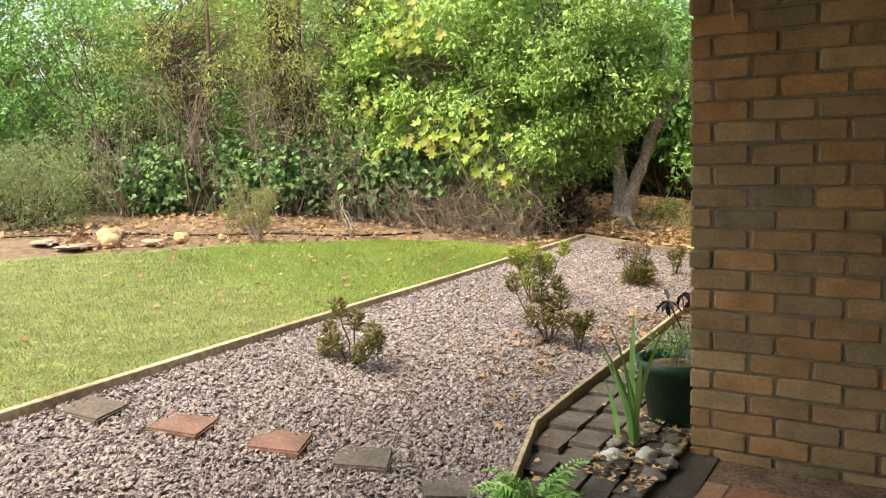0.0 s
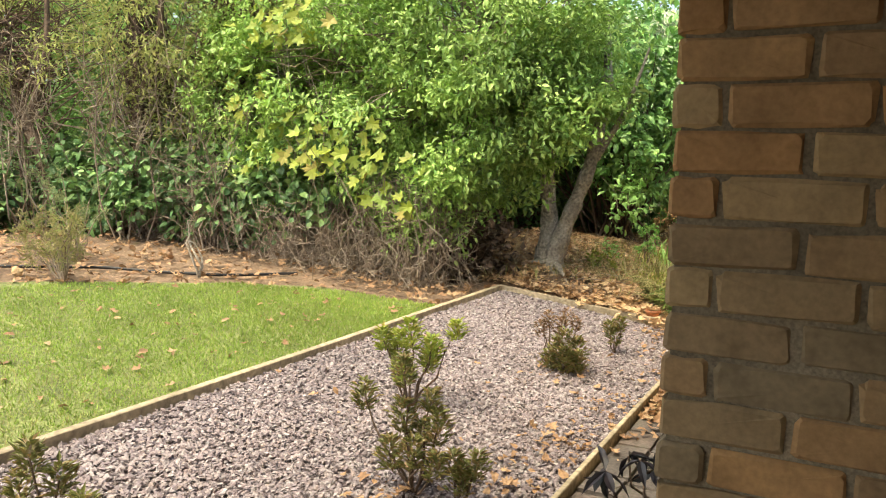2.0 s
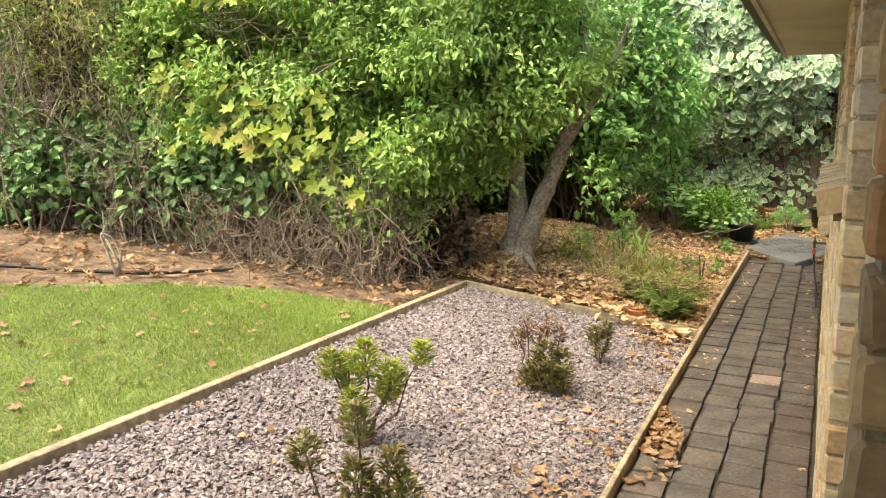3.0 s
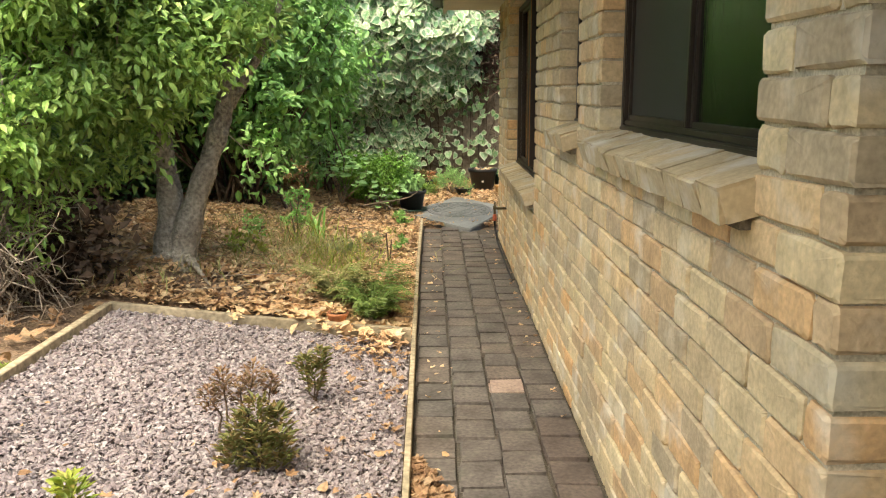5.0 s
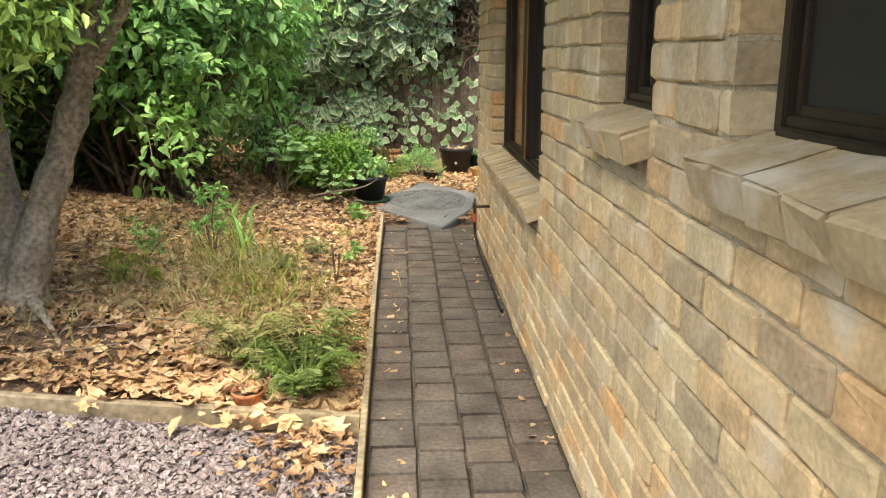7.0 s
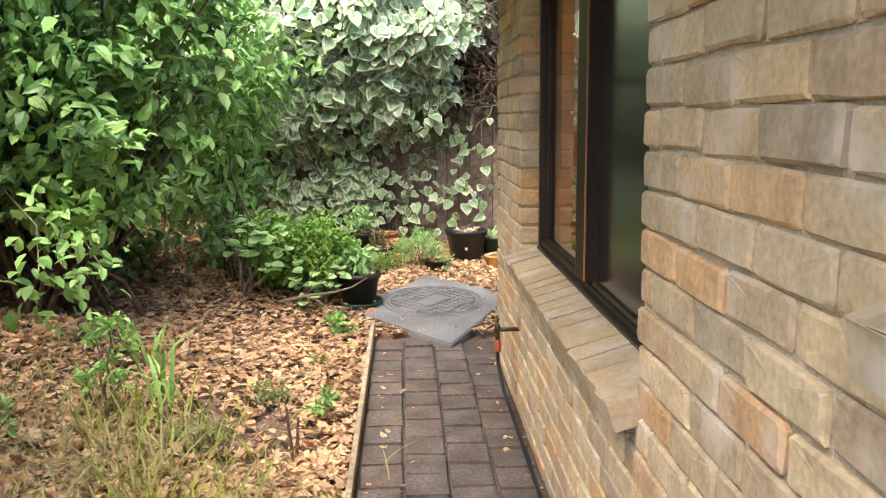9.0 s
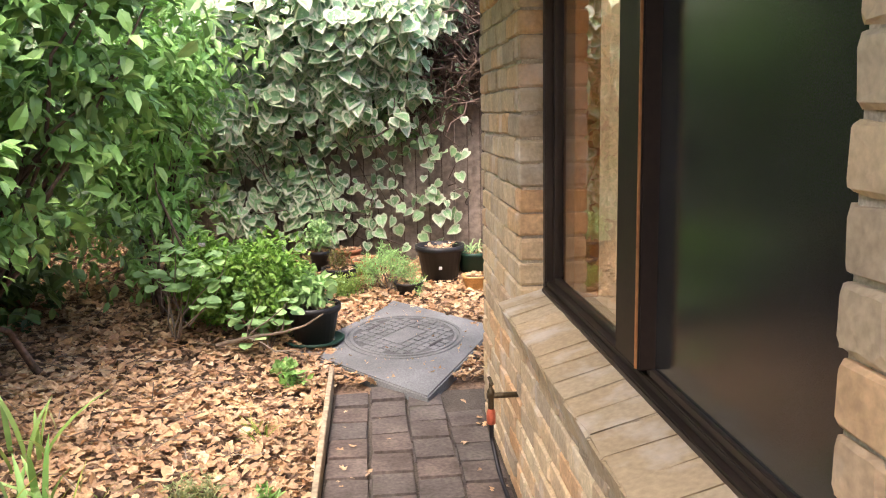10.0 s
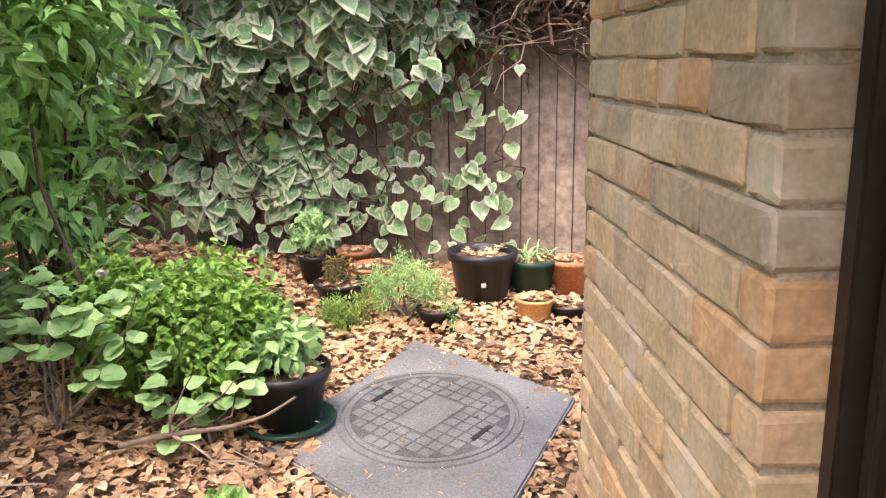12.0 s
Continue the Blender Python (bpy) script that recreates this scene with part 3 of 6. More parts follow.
# ---- stepping slabs in the gravel ----
for x, y, r, red in ((-2.25, 2.86, 12, 0), (-1.87, 3.04, 20, 1), (-1.48, 3.22, 25, 1), (-1.14, 3.36, 30, 0), (-0.74, 3.42, 38, 0)):
    bm = boxed(-0.12, 0.12, -0.105, 0.105, -0.03, 0.018, bevel=0.008)
    ob = part("stepping_stone", bm, STEP_RED if red else PAVER, None)
    ob.matrix_basis = pose(x, y, gzf(x, y) - 0.004, 1, 6, r)
    tagged(ob, "square reddish concrete stepping slab sunk in gravel" if red else "square grey stepping slab sunk in gravel", "stepping stone", "stepping stones across the gravel")

# ---- house ----
COURSE, BASE = 0.086, 1.237 - 0.086 * 16   # brick courses
TOP = 2.16
OPEN = {"door": (4.43, 5.53, -0.2, 2.06), "w1": (5.89, 7.39, 1.24, 2.06), "w2": (7.86, 8.385, 1.235, 2.06), "w3": (9.36, 11.30, 0.79, 2.06)}
Y_END = 12.28


def core(name, x0, x1, grow, label, mat, drop=0.0):
    """The side wall between the openings, as upright pieces."""
    bm = bmesh.new()
    cuts = sorted({4.22, Y_END - 0.01} | {v for o in OPEN.values() for v in (o[0] - grow, o[1] + grow)})
    for a, b in zip(cuts, cuts[1:]):
        mid = (a + b) / 2
        hole = next((o for o in OPEN.values() if o[0] - grow < mid < o[1] + grow), None)
        if hole is None:
            box(bm, x0, x1, a, b, -0.4, TOP)
        else:
            box(bm, x0, x1, a, b, -0.4, hole[2] - grow - drop)
            box(bm, x0, x1, a, b, hole[3] + grow, TOP)
    ob = part(name, bm, mat, None)
    return tagged(ob, label, "wall", kind="structure")


wall_side = core("wall_side", 0.013, 0.12, 0.008, "side wall of rough tan, brown and grey clinker bricks", MORTAR_PALE, 0.06)
core("wall_side_inner", 0.122, 0.23, 0.0, "inner leaf of the side wall", INTERIOR)
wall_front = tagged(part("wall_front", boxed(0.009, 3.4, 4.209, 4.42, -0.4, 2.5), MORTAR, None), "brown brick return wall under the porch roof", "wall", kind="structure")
bm = boxed(0.009, 6.0, Y_END - 0.02, Y_END + 0.02, -0.4, TOP)
tagged(part("wall_back", bm, MORTAR, None), "back wall of the brick house", "wall", kind="structure")

brick_meshes = {}


def brick_mesh(length, depth, variant, mat):
    """A rough brick with worn, rounded face edges: x along, y in from the face, z up from its bed."""
    key = (round(length, 2), round(depth, 2), variant, mat.name)
    if key in brick_meshes:
        return brick_meshes[key]
    r = np.random.default_rng(int(length * 1000) * 7 + variant)
    L, H = length / 2, 0.0775
    c = 0.010

    def loop(inset, y, jitter):
        l, lo, hi = L - inset * 1.3, inset, H - inset
        q = c * 0.29
        pts = [(-l + c, lo), (0, lo), (l - c, lo), (l - q, lo + q), (l, lo + c), (l, hi - c), (l - q, hi - q), (l - c, hi), (0, hi), (-l + c, hi), (-l + q, hi - q), (-l, hi - c), (-l, lo + c), (-l + q, lo + q)]
        return [(a + r.normal(0, jitter), y + r.normal(0, jitter * 0.4), b + r.normal(0, jitter)) for a, b in pts]
    V = loop(0.0, depth, 0) + loop(0.0, 0.007, 0.0018) + loop(0.006, 0.0004, 0.0014)
    V.append((r.normal(0, 0.01), r.normal(-0.0004, 0.0006), H / 2))
    F = []
    for k in (0, 14):
        for i in range(14):
            F += [(k + i, k + (i + 1) % 14, k + 14 + (i + 1) % 14), (k + i, k + 14 + (i + 1) % 14, k + 14 + i)]
    F += [(28 + i, 28 + (i + 1) % 14, 42) for i in range(14)]
    me = mesh_arrays("brick", V, F, mat)
    brick_meshes[key] = me
    return me


JOINT = 0.013


def row_joints(lo, hi, full, closer=0.093):
    """Joint lines of one course: full bricks, or a closer at both ends and full bricks between."""
    if full:
        return list(np.linspace(lo, hi, max(1, round((hi - lo) / 0.243)) + 1))
    a, b = lo + closer, hi - closer
    return [lo] + list(np.linspace(a, b, max(1, round((b - a) / 0.243)) + 1)) + [hi]


def lay(parents, horizontal, face, lo, hi, z0, z1, holes=(), parity=0, depth=0.11, mat=BRICK, mortar=None):
    """Lay bricks in running bond between lo and hi, cut at the openings. parents: [(up to, parent), ...].
    horizontal 'y': face x=face looking to -x; 'x': face y=face looking to -y."""
    k = int(math.floor((z0 - BASE) / COURSE))
    r = np.random.default_rng(int(lo * 100) + 5)
    perp = []
    while BASE + k * COURSE < z1 - 0.02:
        z = BASE + k * COURSE + 0.004
        spans = [(lo, hi)]
        for h0, h1, c, d in holes:
            if c < z + 0.04 < d:
                spans = [q for s0, s1 in spans for q in ((s0, min(s1, h0)), (max(s0, h1), s1)) if q[1] - q[0] > 0.03]
        cuts = row_joints(lo, hi, k % 2 == parity)
        for s0, s1 in spans:
            inner = [q for q in cuts if s0 + 0.05 < q < s1 - 0.05]
            ends = [s0] + inner + [s1]
            for p, q in zip(ends, ends[1:]):
                a, b = p + (JOINT / 2 if p > s0 else 0), q - (JOINT / 2 if q < s1 else 0)
                ln, mid = round(b - a, 2), (a + b) / 2
                ob = new("brick", brick_mesh(ln, depth, int(r.integers(0, 5)), mat))
                jz, jo, tw = r.normal(0, 0.002), r.normal(0, 0.0024), r.normal(0, 0.45)
                ob.matrix_basis = pose(face + jo, mid, z + jz, tw * 0.6, tw, -90) if horizontal == "y" else pose(mid, face + jo, z + jz, tw * 0.6, tw, 0)
                ob.parent = next(pr for top, pr in parents if mid < top)
            perp += [(q, z) for q in inner]
        k += 1
    if mortar and perp:
        bm = bmesh.new()
        for q, z in perp:
            out = face + 0.0105 + abs(r.normal(0, 0.001))
            w = 0.007 + r.uniform(0, 0.004)
            if horizontal == "y":
                box(bm, out, face + 0.03, q - w, q + w, z - 0.002, z + 0.079)
            else:
                box(bm, q - w, q + w, out, face + 0.03, z - 0.002, z + 0.079)
        tagged(part("joint", bm, mortar, parents[0][1]), kind="stuff")


FAR = 1e9
# these bricks carry the porch shade in their colour
lay([(FAR, wall_front)], "x", 4.20, -0.005, 1.435, -0.15, 2.3, parity=1, mat=BRICK_PORCH_SHADE)
holes = [(a, b, c - 0.13, d) for a, b, c, d in OPEN.values()]   # room for the sills
# carriers for the bricks of the further stretches
wall_mid = tagged(part("wall_side_middle", boxed(0.02, 0.10, 7.6, 7.8, -0.3, 1.0), MORTAR_PALE, None), "brick side wall under and between two small windows", "wall", kind="structure")
wall_far = tagged(part("wall_side_far", boxed(0.02, 0.10, 11.5, 12.2, -0.3, 2.0), MORTAR_PALE, None), "brick side wall at the far corner of the house", "wall", kind="structure")
lay([(FAR, wall_side)], "y", 0.0, 4.315, 4.43, -0.15, TOP)
lay([(7.5, wall_side), (FAR, wall_mid)], "y", 0.0, 5.522, 9.36, -0.03, TOP, holes, mortar=MORTAR_PALE)
lay([(FAR, wall_far)], "y", 0.0, 9.36, 11.30, -0.03, OPEN["w3"][2] - 0.03, holes, parity=1, mortar=MORTAR_PALE)
lay([(FAR, wall_far)], "y", 0.0, 11.30, Y_END, -0.03, TOP, holes, parity=1, mortar=MORTAR_PALE)


def window(name, o, panes, label, unit_w):
    """A brown metal window in a brick opening with a brick-on-edge sill. panes: (y0, y1, kind)."""
    y0, y1, z0, z1 = o
    root = thing(name, 0.1, (y0 + y1) / 2, z0, label, "window", kind="structure")
    fr = bmesh.new()
    t = 0.034
    x0, x1 = 0.085, 0.15
    box(fr, x0, x1, y0, y0 + t, z0, z1, 0.004)
    box(fr, x0, x1, y1 - t, y1, z0, z1, 0.004)
    box(fr, x0, x1, y0 + t, y1 - t, z1 - t, z1, 0.004)
    box(fr, x0 - 0.012, x1, y0 + t, y1 - t, z0, z0 + 0.020, 0.004)
    box(fr, x0 + 0.006, x1, y0 + t, y1 - t, z0 + 0.020, z0 + 0.038, 0.003)
    frame_ob = part("window_frame", fr, FRAME_BROWN, root)
    for a, b, kind in panes:
        ps = bmesh.new()
        w = 0.019
        xa = 0.10 if kind in ("screen", "sheen") else 0.112
        for (p, q, c, d) in ((a, a + w, z0 + 0.038, z1 - t), (b - w, b, z0 + 0.038, z1 - t), (a + w, b - w, z0 + 0.038, z0 + 0.038 + w), (a + w, b - w, z1 - t - w, z1 - t)):
            box(ps, xa, xa + 0.024, p, q, c, d, 0.002)
        sash = part("sash", ps, FRAME_BROWN, root)
        g = boxed(xa + 0.010, xa + 0.014, a + w, b - w, z0 + 0.038 + w, z1 - t - w)
        m = {"screen": SCREEN, "sheen": SCREEN_SHEEN, "glass": GLASS, "ripple": GLASS_RIPPLE}[kind]
        pane = part("pane", g, m, sash, {"screen": "dark fly mesh", "sheen": "dark fly mesh before glass", "glass": "clear glass", "ripple": "rippled obscure glass"}[kind])
        if kind in ("glass", "ripple"):
            pane.data.materials.append(CLEAR)
            for q in pane.data.polygons:
                q.material_index = 0 if q.normal.x < -0.5 else 1
            pane.visible_shadow = False
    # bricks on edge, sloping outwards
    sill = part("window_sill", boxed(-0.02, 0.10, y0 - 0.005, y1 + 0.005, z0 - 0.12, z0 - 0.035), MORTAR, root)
    k = max(1, round((y1 - y0 + 0.03) / unit_w))
    pitch = (y1 - y0 + 0.03) / k
    for i in range(k):
        bm = boxed(-0.115, 0.115, -pitch / 2 + 0.0006, pitch / 2 - 0.0006, -0.038, 0.038, bevel=0.005)
        for q in bm.verts:
            q.co += Vector((rng.normal(0, 0.003), rng.normal(0, 0.0015), rng.normal(0, 0.0018)))
        ob = part("sill_brick", bm, SILL_BRICK, sill)
        ob.matrix_basis = pose(0.045, y0 - 0.025 + pitch * (i + 0.5), z0 - 0.044 + rng.normal(0, 0.001), rng.normal(0, 0.4), -16, rng.normal(0, 0.3))
    return root


window("window_1", OPEN["w1"], ((5.935, 6.65, "ripple"), (6.65, 7.345, "screen")), "brown framed window with obscure glass and a fly screen above a brick sill", 0.13)
window("window_2", OPEN["w2"], ((7.905, 8.34, "ripple"),), "small brown framed window with obscure glass above a brick sill", 0.2)
w3 = window("window_3", OPEN["w3"], ((9.405, 10.25, "sheen"), (10.36, 11.255, "glass")), "large brown framed window with a fly screen and a sheer curtain behind glass", 0.112)
part("mullion", boxed(0.07, 0.15, 10.22, 10.39, 0.845, 2.015, bevel=0.004), FRAME_STILE, w3, "brown meeting stile")
part("lining", boxed(0.152, 0.235, 11.12, 11.295, 0.80, 2.05, bevel=0.003), LINING, w3, "orange brown timber lining")
part("stop", boxed(0.063, 0.069, 10.221, 10.227, 0.85, 2.01, bevel=0.001), LINING, w3, "lighter brown bead")

# doorway by the porch corner
door = thing("door_1", 0.12, 4.98, -0.05, "dark brown framed doorway with a closed screen door", "door", kind="structure")
bm = bmesh.new()
box(bm, 0.105, 0.17, 4.43, 4.50, -0.08, 2.06, 0.004)
box(bm, 0.105, 0.17, 5.46, 5.53, -0.08, 2.06, 0.004)
box(bm, 0.105, 0.17, 4.50, 5.46, 1.99, 2.06, 0.004)
part("door_frame", bm, FRAME_BROWN, door)
part("door_leaf", boxed(0.125, 0.155, 4.50, 5.46, -0.06, 1.99, bevel=0.003), SCREEN, door, "dark mesh door leaf")

# rooms behind the windows
bm = bmesh.new()
box(bm, 3.40, 3.45, 4.42, 9.4, -0.2, 2.3)
box(bm, 3.40, 3.45, 9.4, 12.26, -0.2, 0.7)
box(bm, 0.23, 3.40, 9.0, 9.05, -0.2, 2.2)
box(bm, 0.23, 3.40, 12.2, 12.25, -0.2, 2.2)
box(bm, 0.23, 3.40, 4.42, 12.26, -0.25, -0.2)
tagged(part("wall_inside", bm, INTERIOR, None), "plain walls of the rooms behind the windows", "wall", kind="structure")
tagged(part("ceiling", boxed(0.12, 3.45, 4.42, 12.26, 2.2, 2.26), INTERIOR, None), "plain ceiling inside the house", "ceiling", kind="structure")

# added fill lamp in the end room, brightens the curtain from behind
curtain_fill = new("curtain_fill_light", bpy.data.lights.new("curtain_fill_light", "AREA"))
curtain_fill.data.shape, curtain_fill.data.size, curtain_fill.data.size_y, curtain_fill.data.energy = "RECTANGLE", 2.6, 1.3, 70.0
curtain_fill.data.color = (1.0, 0.95, 0.84)
curtain_fill.matrix_world = look((3.36, 10.75, 1.45), (0.2, 10.75, 1.35))

# curtain
u = np.linspace(0, 1, 300)
cy = 9.5 + u * 1.95
cx = 0.30 + 0.026 * np.sin(u * 140 + 3 * np.sin(u * 9)) + 0.012 * np.sin(u * 23 + 1)
zz = np.linspace(0.55, 2.15, 6)
cv = np.stack([np.repeat(cx, 6), np.repeat(cy, 6), np.tile(zz, 300)], -1)
ci, cj = np.meshgrid(np.arange(299), np.arange(5), indexing="ij")
cf = np.stack([ci * 6 + cj, ci * 6 + cj + 1, (ci + 1) * 6 + cj + 1, (ci + 1) * 6 + cj], -1).reshape(-1, 4)
curtain = new("curtain", mesh_arrays("curtain", cv, cf, CURTAIN, smooth=True))
tagged(curtain, "cream sheer curtain hanging in folds behind glass", "curtain")
md = curtain.modifiers.new("thick", "SOLIDIFY")
md.thickness = 0.003

# eaves and porch roof
tagged(part("soffit", boxed(-0.50, 0.12, 4.2, 12.55, 2.16, 2.18), SOFFIT, None), "cream painted soffit under the eave", "soffit", kind="structure")
tagged(part("fascia", boxed(-0.53, -0.50, 2.0, 12.57, 2.13, 2.36), SOFFIT, None), "cream fascia board", "fascia", kind="structure")
bm = bmesh.new()
prof = [(-0.535, 2.33), (-0.535, 2.20), (-0.56, 2.185), (-0.63, 2.20), (-0.65, 2.24), (-0.65, 2.33), (-0.64, 2.33), (-0.635, 2.24), (-0.61, 2.215), (-0.55, 2.21), (-0.545, 2.33)]
a = [bm.verts.new((x, 2.0, z)) for x, z in prof]
b = [bm.verts.new((x, 12.6, z)) for x, z in prof]
for i in range(len(prof)):
    bm.faces.new((a[i], b[i], b[(i + 1) % len(prof)], a[(i + 1) % len(prof)]))
bm.faces.new(a)
bm.faces.new(b[::-1])
bmesh.ops.recalc_face_normals(bm, faces=bm.faces)
tagged(part("gutter", bm, GUTTER, None), "dark green metal gutter along the eave", "gutter", kind="structure")
bm = bmesh.new()
vs = [bm.verts.new(p) for p in ((-0.66, -4.0, 2.36), (-0.66, 12.65, 2.36), (3.6, 12.65, 3.6), (3.6, -4.0, 3.6), (-0.66, -4.0, 2.42), (-0.66, 12.65, 2.42), (3.6, 12.65, 3.66), (3.6, -4.0, 3.66))]
for f in ((0, 1, 2, 3), (7, 6, 5, 4), (0, 4, 5, 1), (2, 6, 7, 3), (1, 5, 6, 2), (3, 7, 4, 0)):
    bm.faces.new([vs[i] for i in f])
tagged(part("roof", bm, GUTTER, None), "low pitched roof over house and porch", "roof", kind="structure")
# unseen panel, width and dark colour set to cut light on the porch
tagged(part("porch_ceiling", boxed(-1.35, 3.5, -4.0, 3.95, 2.27, 2.31), FRAME_STILE, None), "unseen dark panel over the porch, added to shade wall and gravel", "ceiling", kind="structure")
tagged(part("wall_porch", boxed(1.75, 1.9, -4.0, 4.2, -0.4, 2.42), MORTAR, None), "plain house wall along the porch", "wall", kind="structure")

# porch floor with terracotta tiles
porch = tagged(part("porch_floor", boxed(0.02, 3.4, -4.0, 4.2, -0.4, -0.125), MORTAR, None), "raised porch floor laid with terracotta tiles", "floor", kind="structure")
tile_me = None
for i in range(7):
    for j in range(6):
        bm = boxed(-0.097, 0.097, -0.097, 0.097, -0.02, 0.0, bevel=0.004)
        if tile_me is None:
            tile = part("tile", bm, TILE, porch)
            tile_me = tile.data
        else:
            bm.free()
            tile = new("tile", tile_me)
            tile.parent = porch
        tile.matrix_basis = pose(0.12 + i * 0.2, 4.095 - j * 0.2, -0.105 + rng.normal(0, 0.001), 0, 0, rng.normal(0, 0.5))

# ---- path pavers ----
paver_meshes = []
for i in range(6):
    r = np.random.default_rng(40 + i)
    bm = bmesh.new()
    box(bm, -0.5, 0.5, -0.5, 0.5, -0.02, 0.0)
    top = [e for e in bm.edges if all(q.co.z > -0.001 for q in e.verts)]
    for q in bm.verts:
        q.co.x += r.normal(0, 0.012)
        q.co.y += r.normal(0, 0.012)
    bmesh.ops.bevel(bm, geom=top, offset=0.03, segments=2, affect="EDGES")
    for q in bm.verts:
        q.co.z *= 1.0
    me = bpy.data.meshes.new("paver")
    bm.to_mesh(me)
    bm.free()
    me.materials.append(PAVER)
    paver_meshes.append(me)
red_me, pale_me = paver_meshes[0].copy(), paver_meshes[1].copy()
red_me.materials[0], pale_me.materials[0] = PAVER_RED, PAVER_PALE
r = np.random.default_rng(3)
for col in range(4):
    y = 2.3 + r.uniform(0, 0.15)
    while y < 12.5:
        big = y < 5.6
        ly = r.uniform(0.19, 0.25) if big else r.uniform(0.185, 0.215)
        x0, x1 = float(edge_x(y + ly / 2)) + 0.02, -0.012
        if y < 4.15:
            x1 = -0.02
        w = (x1 - x0) / 4
        me = paver_meshes[int(r.integers(0, 6))]
        if col == 3 and 6.3 < y < 7.6:
            me = red_me
        if col == 2 and 7.93 < y < 8.10:
            me = pale_me
        cxp, cyp = x0 + w * (col + 0.5), y + ly / 2
        if cyp < 12.3 or col < 3:
            ob = new("paver", me)
            gapx = 0.013 if big else 0.008
            ob.matrix_basis = Matrix.Translation((cxp + r.normal(0, 0.003), cyp, gzf(cxp, cyp) + r.normal(0.001, 0.002))) @ pose(0, 0, 0, r.normal(0, 0.7), r.normal(0, 0.9), r.normal(0, 1.5 if big else 0.9)) @ Matrix.Diagonal((w - gapx, ly - gapx, 1.0, 1))
            ob.parent = path
        y += ly

# ---- dead leaves ----


def litter(name, xs, ys, size, label, lift=0.012, mat=LITTER):
    n = len(xs)
    ax = np.stack([rng.normal(size=n), rng.normal(size=n), rng.normal(0, 0.25, n)], -1)
    nm = np.stack([rng.normal(0, 0.32, n), rng.normal(0, 0.32, n), np.where(rng.random(n) > 0.35, 1.0, -1.0)], -1)
    L = size * rng.uniform(0.45, 1.3, n)
    pos = np.stack([xs, ys, gz(xs, ys) + lift + rng.uniform(0, 0.03, n) ** 1.5 * 3], -1) - unit(ax) * (L * 0.5)[:, None]
    W = L * rng.uniform(0.6, 1.05, n)
    m = rng.random(n) < 0.5
    v, f = spread(LOBED, pos[m], ax[m], nm[m], L[m], W[m])
    v2, f2 = spread(BROAD, pos[~m], ax[~m], nm[~m], L[~m], W[~m] * 0.8)
    v, f = np.concatenate([v, v2]), [tuple(q) for q in f] + [tuple(q) for q in f2 + len(v)]
    return tagged(new(name, mesh_arrays(name, v, f, mat)), label, "dead leaves", kind="stuff")


n = 42000
ly = np.where(rng.random(n) < 0.3, rng.uniform(8.86, 10.8, n), rng.uniform(8.86, 15.0, n))
lx = rng.uniform(-3.3, 0.9, n)
ok = ((lx < edge_x(ly) - 0.02) | (ly > 12.6)) & ~((lx > -0.03) & (ly < 12.4))
bare = ((lx + 1.25) / 0.34) ** 2 + ((ly - 10.8) / 0.42) ** 2 < rng.uniform(0.5, 1.3, n)
bare = bare | (((lx + 1.95) / 0.38) ** 2 + ((ly - 9.2) / 0.24) ** 2 < rng.uniform(0.5, 1.3, n))
ok = ok & ~(bare & (rng.random(n) < 0.8))
xx, yy = lx[ok], ly[ok]
k = rng.integers(0, len(xx), 16000)
kx, ky = xx[k] + rng.normal(0, 0.05, 16000), yy[k] + rng.normal(0, 0.05, 16000)
good = (kx < edge_x(ky) - 0.02) | (ky > 12.6)
kx, ky = kx[good], ky[good]
Lk = rng.uniform(0.02, 0.05, len(kx))
v, f = spread(BROAD, np.stack([kx, ky, gz(kx, ky) + rng.uniform(0, 0.025, len(kx))], -1), rng.normal(size=(len(kx), 3)) * np.array([1, 1, 0.3]), rng.normal(0, 0.4, (len(kx), 3)) + np.array([0, 0, 1]), Lk, Lk * 0.6)
tagged(new("leaf_fragments", mesh_arrays("leaf_fragments", v, f, LITTER)), "broken bits of dead leaves over the bed", "dead leaves", kind="stuff")
litter("leaf_litter", xx, yy, 0.056, "thick bed of curled tan and orange dead leaves")
n = 2200
ly = rng.uniform(5.0, 9.2, n)
lx = rng.uniform(-7.5, -2.45, n)
ok = (lx < lawn_left(np.minimum(ly, 7.6)) + 0.1) | (ly > 7.7)
litter("leaf_litter_hedge", lx[ok], ly[ok], 0.075, "brown dead leaves along the foot of the hedge", mat=LEAF_BROWN)
gxs, gys = [], []
for cx, cy, s, k in ((-0.9, 8.56, 0.13, 240), (-0.78, 7.5, 0.10, 25), (-0.80, 6.7, 0.12, 50), (-1.2, 5.12, 0.09, 30), (-0.95, 4.8, 0.12, 16), (-1.22, 7.1, 0.15, 25), (-1.1, 4.6, 0.15, 26), (-0.9, 4.3, 0.12, 22), (-1.6, 4.2, 0.12, 14), (-1.1, 6.0, 0.4, 22), (-1.0, 7.9, 0.3, 20), (-1.7, 6.5, 0.5, 25), (-0.86, 6.0, 0.10, 70), (-0.9, 5.5, 0.08, 30), (-0.84, 7.9, 0.09, 20), (-1.28, 5.0, 0.1, 12)):
    gxs.append(rng.normal(cx, s, k))
    gys.append(rng.normal(cy, s * 1.5, k))
gxs, gys = np.concatenate(gxs), np.concatenate(gys)
ok = (gxs < edge_x(gys) - 0.02) & (gxs > -2.35) & (gys < 8.75)
litter("fallen_leaves_gravel", gxs[ok], gys[ok], 0.045, "brown leaves fallen on the gravel", 0.022, LEAF_BROWN)
n = 130
